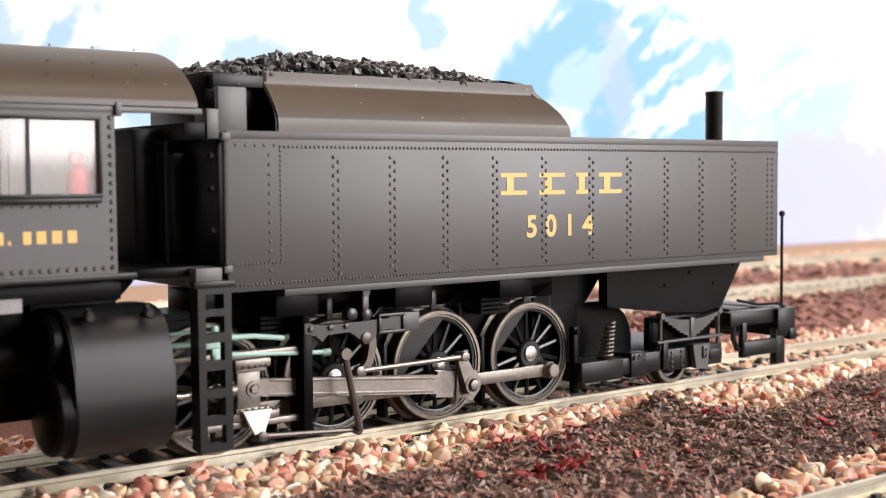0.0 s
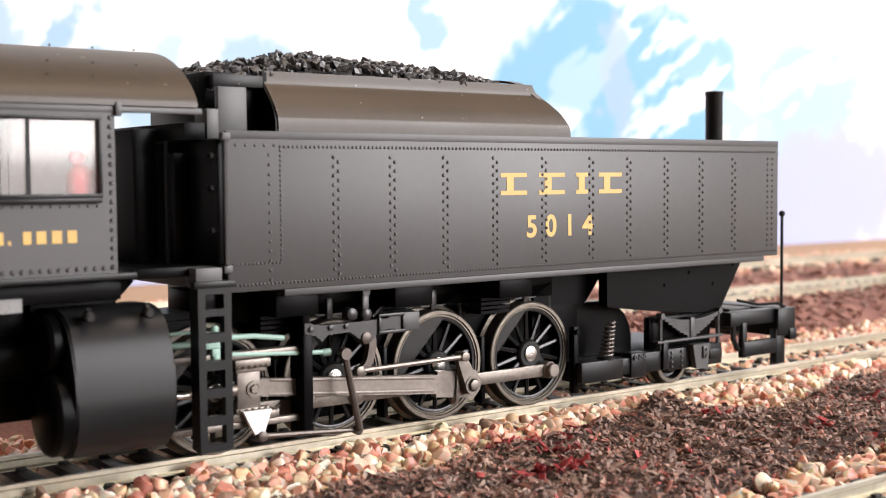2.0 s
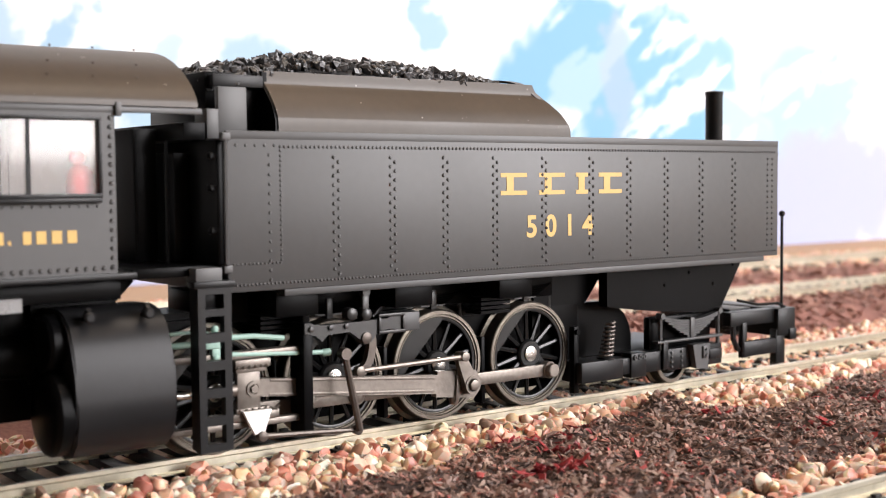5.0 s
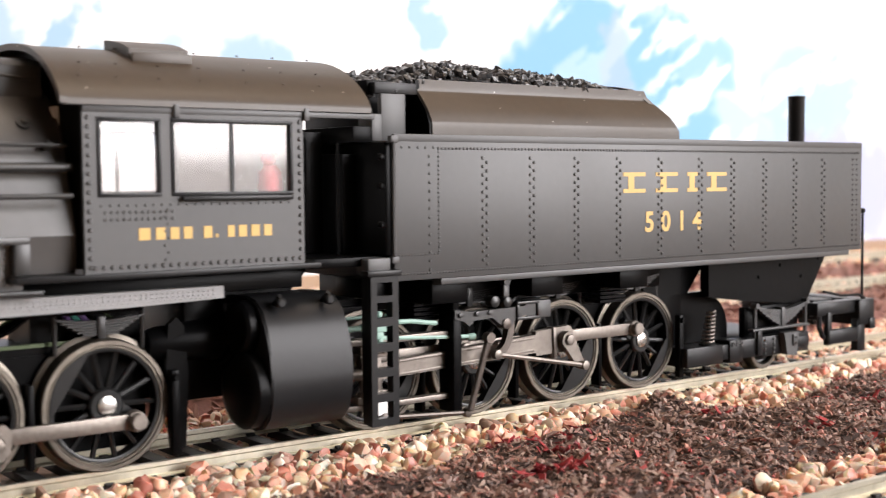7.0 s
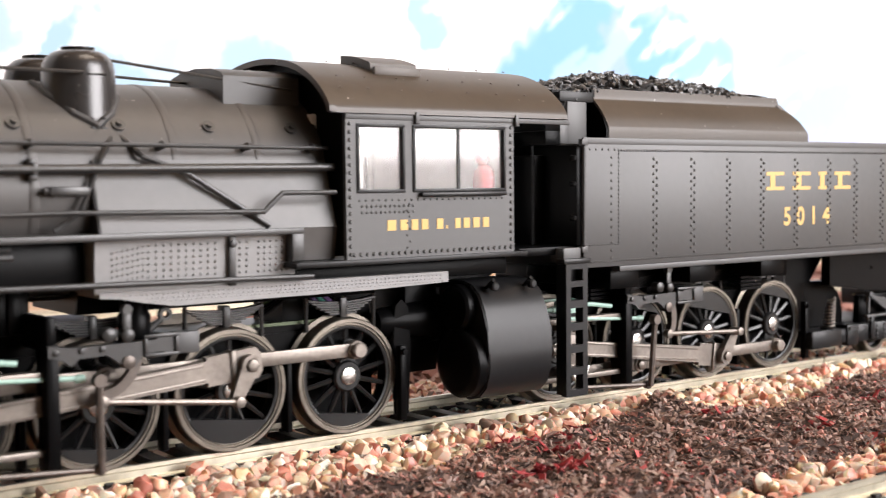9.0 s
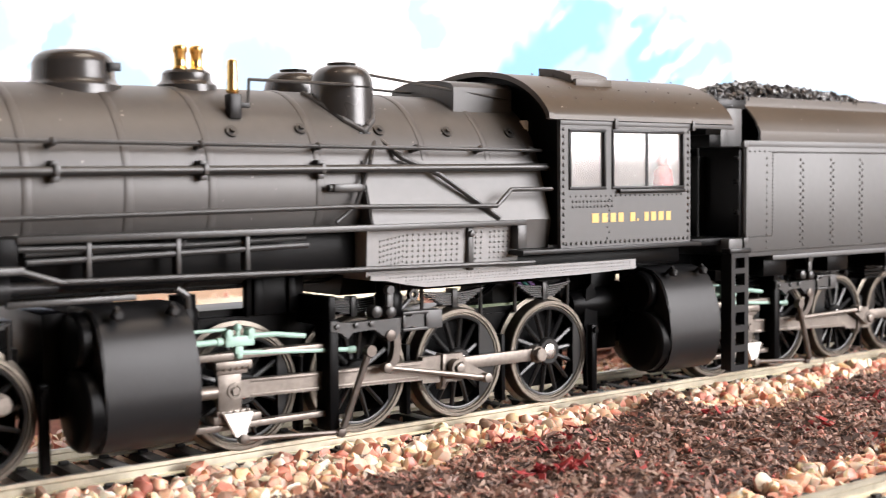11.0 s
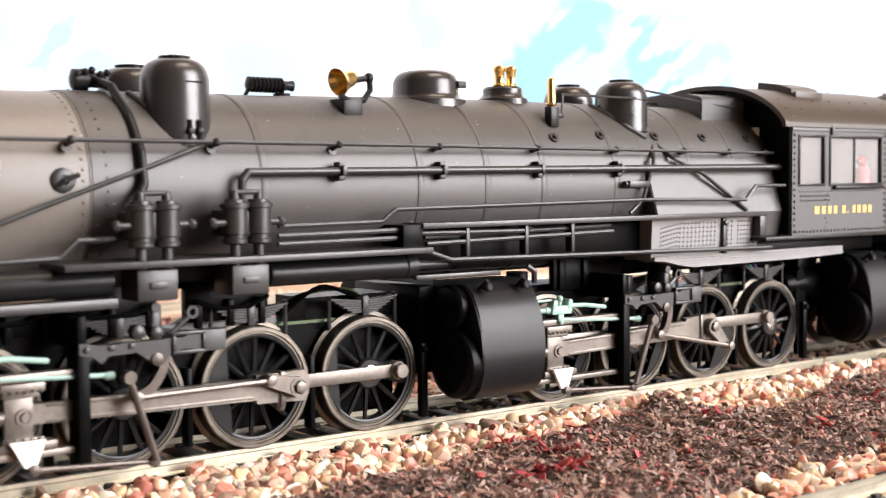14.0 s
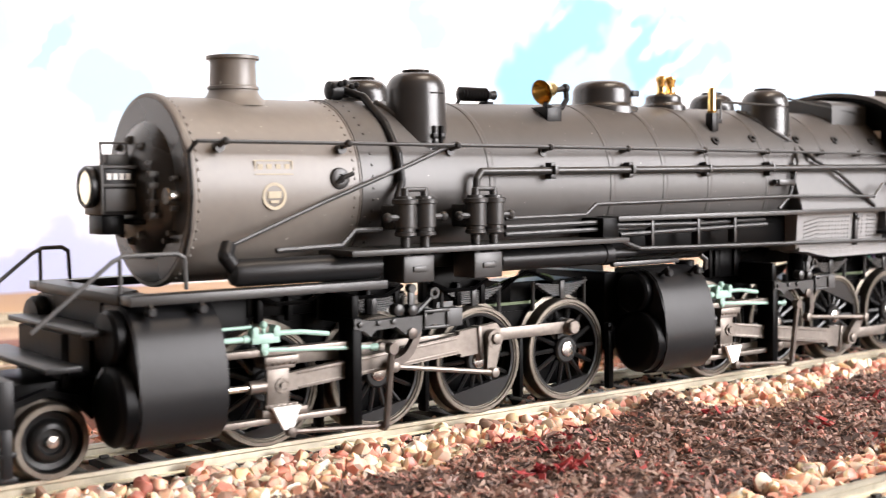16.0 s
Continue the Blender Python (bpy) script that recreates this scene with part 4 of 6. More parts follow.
part("chimney", b, M_GRAPHITE, boiler, "short flared chimney")


def sand_dome(x, y, r, top):
    """A domed box set on the shoulder of the boiler, with its cap and rim."""
    top -= 0.4
    prof = [(44, r + 0.1), (top - 3.0, r), (top - 2.0, r - 0.2), (top - 1.2, r - 0.6), (top - 0.6, r - 1.2), (top - 0.25, r - 1.9), (top, r - 2.9), (top, 0.3)]
    d = part("sand_dome", lathe(B(), (x, y, 0), "z", prof, 40), M_DOME, boiler, "domed black sand box")
    part("dome_cap", lathe(B(), (x, y, 0), "z", [(top - 0.3, 2.1), (top + 0.1, 2.3), (top + 0.3, 2.3), (top + 0.4, 1.8)], 24), M_WHEEL, d)
    s = -1 if y < 0 else 1
    rb = boiler_r(x) + 0.15
    b = tube(B(), [(x + q, s * w, ZC + math.sqrt(rb * rb - w * w)) for q, w in ((-5.5, 4.5), (-4.6, 8.6), (-2.4, 11.4), (0.4, 12.8), (2.9, 11.4), (4.8, 8.6), (5.5, 4.5))], 0.5, 8)
    part("dome_rim", b, M_BODY, d)
    b = B()
    for dx in (-0.2, 1.3):
        rod(b, (x + dx, y + s * (r + 0.1), 45.6), (x + dx, y + s * (r + 0.25), 48.6), 0.34, 8)
        box(b, x + dx - 0.45, x + dx + 0.45, y + s * (r + 0.3) - 0.45, y + s * (r + 0.3) + 0.45, 46.6, 47.4, 0.12)
    rod(b, (x - 0.6, y + s * (r - 0.05), top - 3.6), (x + 2.0, y + s * (r - 0.25), top - 3.6), 0.16, 6)
    part("sand_valve", b, M_BLACK, d)
    return d


for x, y, top in ((-95.2, -8.2, 57.9), (-94.8, 8.2, 57.9), (-3.7, -7.3, 58.4), (-4.2, 6.6, 58.4)):
    sand_dome(x, y, 4.9, top)
b = lathe(B(), (-44.3, 0, 0), "z", [(50, 7.6), (53.2, 7.0), (53.6, 6.9), (54.0, 6.1), (54.6, 5.8), (56.8, 5.7), (57.8, 5.2), (58.4, 4.3), (58.7, 3.0), (58.8, 1.0)], 40)
d = part("steam_dome", b, M_DOME, boiler, "low rounded steam dome")
part("dome_cock", box(rod(B(), (-41.0, -3.4, 56), (-40.2, -5.0, 56), 0.4, 8), -41.2, -39.4, -5.3, -4.7, 55.6, 56.8, 0.1), M_BLACK, d)
b = lathe(B(), (-26.8, 0, 0), "z", [(52, 4.9), (54.4, 4.5), (54.8, 4.0), (55.2, 3.7), (56.2, 3.6), (56.6, 3.2), (56.7, 0.4)], 32)
d = part("safety_valve_turret", b, M_DOME, boiler)
for x in (-28.1, -25.4):
    part("safety_valve", lathe(B(), (x, -0.6, 0), "z", [(56.4, 1.0), (56.9, 1.15), (57.2, 0.95), (57.4, 0.9), (59.1, 0.9), (59.4, 1.1), (60.1, 1.1), (60.4, 0.75), (60.5, 0.2)], 16), M_BRASS, d, "polished brass safety valve")
# bell in its yoke, on the shoulder of the boiler
b = B()
tube(b, [(-67.8, -9.4, 53.0), (-65.8, -9.0, 52.4), (-63.0, -8.6, 52.6), (-61.6, -8.4, 54.2), (-61.6, -8.2, 56.2)], 0.5, 8)
box(b, -67.4, -63.8, -9.6, -5.0, 49.6, 52.8, 0.3)
ball(b, (-61.7, -8.2, 56.2), 0.85, 10, 8)
rod(b, (-61.7, -8.2, 56.2), (-65.0, -8.2, 55.6), 0.5, 8)
yoke = part("bell_yoke", b, M_BLACK, boiler, "black bell bracket")
b = B()
prof = [(0, 2.3), (0.5, 2.0), (1.6, 1.5), (2.8, 1.3), (3.6, 0.9), (3.9, 0.3)]
lathe(b, (0, 0, 0), "x", prof + [(3.4, 0.25), (1.6, 1.3), (0.05, 2.1), (0, 2.3)], 28, False)
bell = part("bell", b, M_BRASS, yoke, "polished brass bell")
bell.matrix_basis = pose(-67.8 * U, -8.6 * U, 55.2 * U, 0, -16, 8)
b = lathe(B(), (0, 2.6, 55.3), "x", [(-77.8, 0.3)] + [(-77.4 + 0.36 * k, 0.95 if k % 2 else 1.3) for k in range(18)] + [(-70.4, 0.7), (-69.4, 0.9), (-69.2, 0.3)], 20)
rod(b, (-77.2, 2.6, 54.9), (-78.4, 2.6, 52.9), 0.35, 8), rod(b, (-71.4, 2.6, 55.3), (-71.4, 2.6, 52.8), 0.45, 8)
lathe(b, (-71.4, 2.6, 0), "z", [(52.8, 1.4), (54.0, 1.4)], 14)
part("feed_pump", b, M_BLACK, boiler, "small lagged black turret pipe")
b = lathe(B(), (-24.9, -11.0, 0), "z", [(52.4, 0.7), (53.0, 0.95), (53.3, 0.8), (57.2, 0.75), (57.5, 0.55), (57.6, 0.2)], 14)
part("whistle", b, M_BRASS, boiler, "slim brass whistle")
part("whistle_valve", box(box(B(), -25.8, -23.9, -11.9, -10.1, 49.0, 52.6, 0.2), -23.9, -22.2, -11.3, -10.7, 50.6, 51.4, 0.1), M_BLACK, boiler)
# dynamo and its pipe by the front dome
b = lathe(B(), (0, -0.5, 54.6), "x", [(-107.6, 0.6), (-107.2, 1.5), (-105.2, 1.6), (-105.0, 1.1), (-102.6, 1.1), (-102.2, 0.7)], 20)
for k in range(5):
    ball(b, (-107.0 + k * 1.1, -1.7 - 0.3 * (k % 2), 55.3 + 0.3 * (k % 3)), 0.55, 8, 6)
part("dynamo", b, M_BLACK, boiler, "small black turbo dynamo")
b = tube(B(), [(-104.6, -1.2, 54.6), (-103.4, -5, 53.4), (-103.2, -10.5, 49.0), (-103.2, -14.2, 44.0), (-103.4, -15.4, 39.6), (-105.2, -16.5, 36.8)], 0.65, 12)
part("steam_pipe", b, M_BLACK, boiler)
# handrail with knobs
b = tube(B(), [(-138.6, -13.0, 44.0), (-138.0, -15.0, 45.6), (-60, -15.8, 45.3), (30.6, -16.2, 44.7)], 0.3, 8)
part("handrail", b, M_FIT, boiler, "thin black handrail")
for x in (-134, -113.4, -92.5, -72.3, -53.4, -32.5, -13.5, 4.5, 17.5, 28.3):
    z = 45.45 - 0.005 * (x + 100)
    b = rod(B(), (x, -13.0, z - 0.8), (x, -15.9, z), 0.42, 8)
    ball(b, (x, -15.8, z), 0.62, 8, 6)
    lathe(b, (x, 0, z - 0.8), "y", [(-14.0, 0.8), (-13.0, 0.8)], 10)
    part("handrail_knob", b, M_FIT, boiler)
# long side pipe with clips
b = tube(B(), [(-89.0, -16.0, 36.5), (-89.0, -16.2, 40.0), (-88.0, -16.2, 41.2), (30.8, -17.4, 41.9)], 0.62, 10)
part("side_pipe", b, M_FIT, boiler, "long black side pipe")
for x in (-72.4, -53.4, -32.5, -13.5):
    zp = 41.3 + 0.005 * (x + 88)
    b = box(B(), x - 0.55, x + 0.55, -16.6, -15.0, zp + 0.5, zp + 1.3, 0.15)
    box(b, x - 0.55, x + 0.55, -16.6, -15.0, zp - 1.5, zp - 0.5, 0.15)
    box(b, x - 0.4, x + 0.4, -17.5, -16.2, zp - 0.75, zp + 0.75, 0.12)
    part("pipe_clip", b, M_FIT, boiler)
for x in (-26.3, -14.6, -0.4, 13.0, 26.4):
    z = 47.0 if x < -20 else 47.6
    a = math.asin((z - ZC) / 15.4)
    y = -15.4 * math.cos(a)
    n = Vector((0, -math.cos(a), math.sin(a)))
    p = Vector((x, y, z))
    b = rod(B(), p - n * 0.2, p + n * 0.35, 0.95, 14)
    rod(b, p + n * 0.2, p + n * 0.8, 0.42, 6)
    part("washout_plug", b, M_FIT, boiler)
# printed plate, emblem and blower valve on the smokebox
def on_barrel(x, z, r):
    a = math.asin((z - ZC) / r)
    return Vector((x, -r * math.cos(a), z)), a


for k in range(4):
    p, a = on_barrel(-127.4 + k * 1.5, 42.0, 14.02)
    part("print_bar", box(B(), p.x - 0.42, p.x + 0.42, p.y - 0.03, p.y + 0.1, 41.5, 42.4), M_PALE, boiler)
b = B()
for x0, x1, z0, z1 in ((-128.4, -122.0, 42.8, 43.0), (-128.4, -122.0, 40.8, 41.0), (-128.4, -128.2, 41.0, 42.8), (-122.2, -122.0, 41.0, 42.8)):
    q, a = on_barrel(0, (z0 + z1) / 2, 14.02)
    box(b, x0, x1, q.y - 0.04, q.y + 0.15, z0, z1)
part("print_frame", b, M_PALE, boiler)
b = lathe(B(), (-125.3, 0, 37.7), "y", [(-13.9, 2.0), (-14.05, 2.0), (-14.05, 1.55), (-13.9, 1.55)], 32, False)
box(b, -126.4, -124.2, -14.06, -13.9, 37.4, 38.4), box(b, -126.0, -124.6, -14.06, -13.9, 36.7, 37.1)
part("emblem", b, M_PALE, boiler, "round pale gold printed emblem")
b = lathe(B(), (-114.0, 0, 40.2), "y", [(-13.8, 1.7), (-14.3, 1.6), (-14.5, 1.2), (-14.5, 0.7), (-14.2, 0.6)], 24)
rod(b, (-114, -14.6, 40.2), (-112.2, -15.2, 41.0), 0.35, 8), rod(b, (-114.8, -14.6, 39.6), (-114, -15.2, 40.2), 0.35, 8)
part("blower_valve", b, M_FIT, boiler)
# diagonal pipes
part("diagonal_pipe", tube(B(), [(-133, -15.8, 31.0), (-118, -15.0, 36.5), (-103, -15.2, 41.8), (-92, -14.6, 45.8)], 0.32, 8), M_FIT, boiler)
part("lower_pipe", tube(B(), [(-127, -17.2, 29.9), (-116, -17.2, 30.2), (-113.5, -17.2, 32.4), (-108.5, -17.2, 32.4)], 0.42, 8), M_FIT, boiler)
part("sand_pipe", tube(B(), [(-1.5, -13.0, 46.2), (-4.5, -16.3, 42.8), (-7.5, -16.6, 36.0), (-11, -16.6, 33.6)], 0.36, 8), M_FIT, boiler)
part("sand_pipe", tube(B(), [(-0.5, -13.0, 46.2), (1.5, -15.9, 43.4), (8, -17.0, 40.8), (19.5, -18.3, 33.6)], 0.42, 8), M_FIT, boiler)
b = box(B(), -11.6, -6.4, -17.2, -15.4, 38.2, 39.4, 0.2)
rod(b, (-12.2, -16.4, 38.8), (-6, -16.4, 38.8), 0.55, 8)
part("check_valve", b, M_FIT, boiler)
# thin rods from dome to cab
part("pull_rod", tube(B(), [(-22.4, -11, 51.4), (-22.2, -11, 54.8), (-5, -12.4, 54.6)], 0.24, 6), M_FIT, boiler)
part("pull_rod", tube(B(), [(0, -8, 56.8), (29, -9, 53.6)], 0.22, 6), M_FIT, boiler)
part("pull_rod", tube(B(), [(2, 4, 55.8), (22, 3, 54.8)], 0.22, 6), M_FIT, boiler)

# ---- firebox ----
arch = [(-17.9, 33.0)] + [(15.42 * -math.cos(a), ZC + 15.42 * math.sin(a)) for a in np.linspace(0.28, math.pi - 0.28, 33)] + [(17.9, 33.0)]
fire = part("firebox", prism(B(), "x", -5.5, 31.0, arch), M_BOILER, locomotive, "grey-black firebox casing")
# Thin lighter sheets over the slopes; light reflected there is in their colour.
for s in (-1, 1):
    line = [(s * 18.0, 33.1), (s * 14.95, 42.9)]
    part("firebox_lit_sheet", strip(B(), "x", -5.3, 30.8, line, -0.16 * s), M_SHEET, fire, "lighter grey sheet for light on the firebox slope")
b = prism(B(), "x", -6.0, 24.2, [(-17.4, 32.6), (-17.0, 25.2), (17.0, 25.2), (17.4, 32.6)])
panel = part("staybolt_panel", b, M_PANEL, fire, "light grey staybolt panel")
b = B()
for i in range(13):
    for j in range(7):
        x = 1.5 + i * 1.1 if i < 13 else 0
        bump_dot(b, (x if i < 10 else x + 1.6, -17.12 - 0.05 * j, 26.3 + j * 0.85), 0.22, (0, -1, 0))
for i in range(6):
    for j in range(7):
        bump_dot(b, (18.2 + i * 0.95, -17.12 - 0.05 * j, 26.3 + j * 0.85), 0.22, (0, -1, 0)) if i < 6 else None
for i in range(7):
    for j in range(6):
        bump_dot(b, (-3.6 + i * 0.72, -17.15 - 0.05 * j, 26.6 + j * 0.8 + 0.12 * i), 0.2, (0, -1, 0))
part("staybolt_pattern", b, M_PANEL, panel, "rows of small staybolt heads", "stuff")
b = box(B(), 13.2, 14.3, -17.9, -17.0, 25.3, 32.4, 0.15)
lathe(b, (13.7, 0, 31.2), "y", [(-17.8, 0.55), (-18.4, 0.5), (-18.5, 0.2)], 10)
part("panel_post", b, M_FIT, fire)
part("firebox_foot", prism(B(), "x", 24.7, 31.0, [(-18.0, 33.2), (-17.2, 28.3), (17.2, 28.3), (18.0, 33.2)]), M_BOILER, fire, "black lower firebox sheet before the cab")
b = prism(B(), "y", -17.6, -10, [(-5.6, 25.4), (52, 25.4), (52, 23.7), (38, 23.3), (5, 23.1), (0.5, 23.8), (-2.8, 24.5), (-5.6, 24.7)])
skirt = part("ashpan_skirt", b, M_PANEL, locomotive, "light grey riveted skirt under the firebox")
b = B()
for i in range(70):
    bump_dot(b, (-2 + i * 0.76, -17.6, 24.9), 0.17, (0, -1, 0))
    if i > 3:
        bump_dot(b, (-2 + i * 0.76, -17.6, 24.35), 0.16, (0, -1, 0)), bump_dot(b, (-1.62 + i * 0.76, -17.6, 23.9), 0.13, (0, -1, 0))
part("skirt_rivets", b, M_PANEL, skirt, "small rivets", "stuff")
# Fillers below the barrel, in the same shade-toned black.
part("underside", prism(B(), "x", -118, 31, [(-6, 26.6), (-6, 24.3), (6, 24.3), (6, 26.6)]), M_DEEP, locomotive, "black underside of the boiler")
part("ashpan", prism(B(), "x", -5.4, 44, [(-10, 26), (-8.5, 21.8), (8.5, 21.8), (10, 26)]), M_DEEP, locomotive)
# Plates set on the camera's lines of sight, to darken gaps under the boiler.
b = box(B(), -21.4, -11.4, -7.6, -6.2, 19.6, 25.6, 0.2)
box(b, -20.4, -18.8, -8.2, -7.5, 19.8, 25.2, 0.15), box(b, -14.4, -12.8, -8.2, -7.5, 19.8, 25.2, 0.15)
for xa, xb, top in ((-94.2, -80.6, 25.4), (-113.0, -98.6, 25.4), (-127.0, -113.4, 23.0)):
    q = box(B(), xa, xb, -8.2, -6.6, 19.4, top, 0.2)
    for xx in (xa + 1.6, (xa + xb) / 2, xb - 1.6):
        box(q, xx - 0.5, xx + 0.5, -9.4, -8.1, 18.6, 22.6, 0.15)
    tube(q, [(xa + 0.8, -9.6, 22.8), (xa + 4, -9.8, 21.4), (xb - 4, -9.8, 21.4), (xb - 0.8, -9.6, 22.8)], 0.35, 6)
    part("frame_bridge", q, M_DEEP, locomotive, "black frame bridge under the air pump")
part("gap_plate", b, M_DEEP, locomotive, "black plate across a gap under the boiler")
for x in (-34, 1.5):
    b = lathe(B(), (x, -12, 0), "z", [(17.4, 1.7), (18.2, 2.2), (21.6, 2.3), (22.2, 1.9), (24, 1.9)], 20)
    part("steam_connection", b, M_DEEP, locomotive)

# ---- running boards and pipes along the side ----
def board(x0, x1, y0, y1, z, t=0.7):
    return part("running_board", box(B(), x0, x1, y0, y1, z - t, z, 0.1), M_FIT, locomotive, "narrow black running board")


board(-59.4, 24.5, -19.3, -13.5, 33.2, 0.9)
board(-117, -59.4, -21.9, -12.5, 29.6, 0.9)
board(-150.2, -109, -19.3, -15.6, 24.8, 1.3)
board(-150.2, -109, 15.6, 19.3, 24.8, 1.3)
part("board_end", box(B(), 22.6, 24.6, -19.2, -14, 28.4, 32.4, 0.15), M_FIT, locomotive)
part("board_end", box(B(), -63, -59.2, -19.0, -13, 29.3, 33.0, 0.15), M_DEEP, locomotive)
part("cab_step_board", box(B(), 22.2, 66, -20.9, -16, 27.4, 28.2, 0.12), M_BLACK, locomotive)
part("reach_rod", tube(B(), [(-59.0, -19.2, 28.9), (-54, -19.2, 27.3), (26, -19.2, 26.1)], 0.42, 8), M_FIT, locomotive)
part("cooling_pipe", tube(B(), [(-59.0, -18.2, 31.6), (-37, -18.2, 31.3), (-36.4, -18.2, 31.9)], 0.42, 8), M_FIT, locomotive)
part("cooling_pipe", tube(B(), [(-58.0, -18.2, 29.9), (-17, -18.2, 30.6)], 0.42, 8), M_FIT, locomotive)
part("cooling_pipe", tube(B(), [(-58.0, -17.6, 30.9), (-17, -17.6, 31.6)], 0.36, 8), M_FIT, locomotive)
for x in (-50, -37.5, -27):
    part("pipe_hanger", box(B(), x - 0.35, x + 0.35, -18.7, -17, 27.4, 32.6, 0.1), M_FIT, locomotive)
part("injector_pipe", tube(B(), [(-84, -17.5, 33.4), (-66, -17.6, 33.6), (-63.5, -17.8, 35.4), (-10, -18.6, 36.0), (18, -19.3, 35.6), (21, -19.3, 38.2), (30, -19.3, 38.2)], 0.36, 8), M_FIT, locomotive)
for z in (30.8, 32.0):
    part("feed_pipe", tube(B(), [(-84, -17.4, z), (-62, -17.6, z + 0.2)], 0.42, 8), M_FIT, locomotive)
# Added near-black plates: they stand for the shadow below the running board.
part("shade_plate", box(B(), -59.0, -6.4, -14.6, -14.0, 25.9, 32.2, 0.1), M_DEEP, locomotive, "added dark plate for the shade behind the side pipes")
part("shade_plate", box(B(), -99.0, -59.6, -14.4, -13.8, 25.9, 28.6, 0.1), M_DEEP, locomotive, "added dark plate for the shade behind the air reservoir")
b = lathe(B(), (0, -17.6, 26.6), "x", [(-86, 0.3), (-86, 1.7), (-85.4, 1.8), (-62.4, 1.75), (-62.2, 1.95), (-60.4, 1.95), (-60.2, 0.9), (-54, 0.8), (-54, 0.2)], 24)
part("air_reservoir", b, M_BLACK, locomotive, "long satin black air reservoir")
b = lathe(B(), (0, -16.2, 26.9), "x", [(-134, 0.3), (-133.6, 1.7), (-132.8, 2.0), (-109, 2.0), (-108.6, 0.3)], 24)
tube(b, [(-132.6, -16.2, 26.9), (-134.6, -16.2, 29.4), (-133.6, -15.2, 30.8)], 1.15, 14)
part("exhaust_pipe", b, M_BLACK, locomotive, "thick black exhaust pipe")
part("grab_bar", box(B(), -61, -44, -19.6, -18.6, 24.4, 25.2, 0.15), M_FIT, locomotive)
part("cylinder_pipe", tube(B(), [(-38.4, -19.6, 25.6), (-37.0, -19.8, 24.6), (-36.8, -19.6, 22.8)], 0.5, 8), M_FIT, locomotive)


def air_pump(x):
    """A twin steam-driven air pump on the side of the boiler."""
    p = part("air_pump", box(B(), x - 3.2, x + 3.2, -20.0, -15, 32.3, 36.0, 0.3), M_FIT, locomotive, "cast black air pump")
    for dx in (-1.85, 1.85):
        b = lathe(B(), (x + dx, -19.6, 0), "z", [(31.2, 1.2), (31.4, 1.7), (31.9, 1.7), (32.0, 1.5), (32.6, 1.5), (32.7, 1.75), (36.2, 1.75), (36.3, 2.05), (36.9, 2.05), (37.0, 1.5), (37.4, 1.4), (37.5, 0.3)], 24)
        for k in range(8):
            a = k * math.tau / 8
            bump_dot(b, (x + dx + 1.75 * math.cos(a), -19.6 + 1.75 * math.sin(a), 36.9), 0.2, (0, 0, 1))
        lathe(b, (x + dx, -19.6, 0), "z", [(36.8, 0.7), (38.6, 0.6), (38.7, 0.3)], 12)
        part("pump_cylinder", b, M_FIT, p)
        part("pump_stem", rod(B(), (x + dx, -19.6, 28.2), (x + dx, -19.6, 32.4), 0.75, 10), M_FIT, p)
    part("pump_block", box(B(), x - 2.9, x + 2.9, -20.6, -15, 24.2, 28.4, 0.25), M_FIT, p)
    part("pump_plate", box(B(), x - 1.2, x + 1.2, -20.9, -20.5, 25.8, 26.7, 0.1), M_FIT, p)
    for s in (-1, 1):
        b = rod(B(), (x + s * 3.4, -19.8, 34.2), (x + s * 5.4, -19.8, 34.2), 0.5, 8)
        ball(b, (x + s * 5.3, -19.8, 34.2), 0.8, 8, 6)
        part("pump_valve", b, M_FIT, p)
    b = rod(B(), (x - 1.9, -19.8, 38.4), (x + 1.9, -19.8, 38.4), 0.35, 8)
    part("pump_link", b, M_FIT, p)


air_pump(-104.0)
air_pump(-90.2)

# ---- cab ----
def holed_plate(xs, zs, holes, y0, y1):
    """An upright plate in one piece, with openings at the given cells."""
    b = B()
    g = [[[b.verts.new((x, y, z)) for z in zs] for x in xs] for y in (y0, y1)]
    solid_cell = lambda i, j: 0 <= i < len(xs) - 1 and 0 <= j < len(zs) - 1 and (i, j) not in holes
    for i in range(len(xs) - 1):
        for j in range(len(zs) - 1):
            if not solid_cell(i, j):
                continue
            for k in (0, 1):
                b.faces.new((g[k][i][j], g[k][i + 1][j], g[k][i + 1][j + 1], g[k][i][j + 1]))
            for di, dj, p, q in ((-1, 0, (i, j), (i, j + 1)), (1, 0, (i + 1, j), (i + 1, j + 1)), (0, -1, (i, j), (i + 1, j)), (0, 1, (i, j + 1), (i + 1, j + 1))):
                if not solid_cell(i + di, j + dj):
                    b.faces.new((g[0][p[0]][p[1]], g[0][q[0]][q[1]], g[1][q[0]][q[1]], g[1][p[0]][p[1]]))
    return b


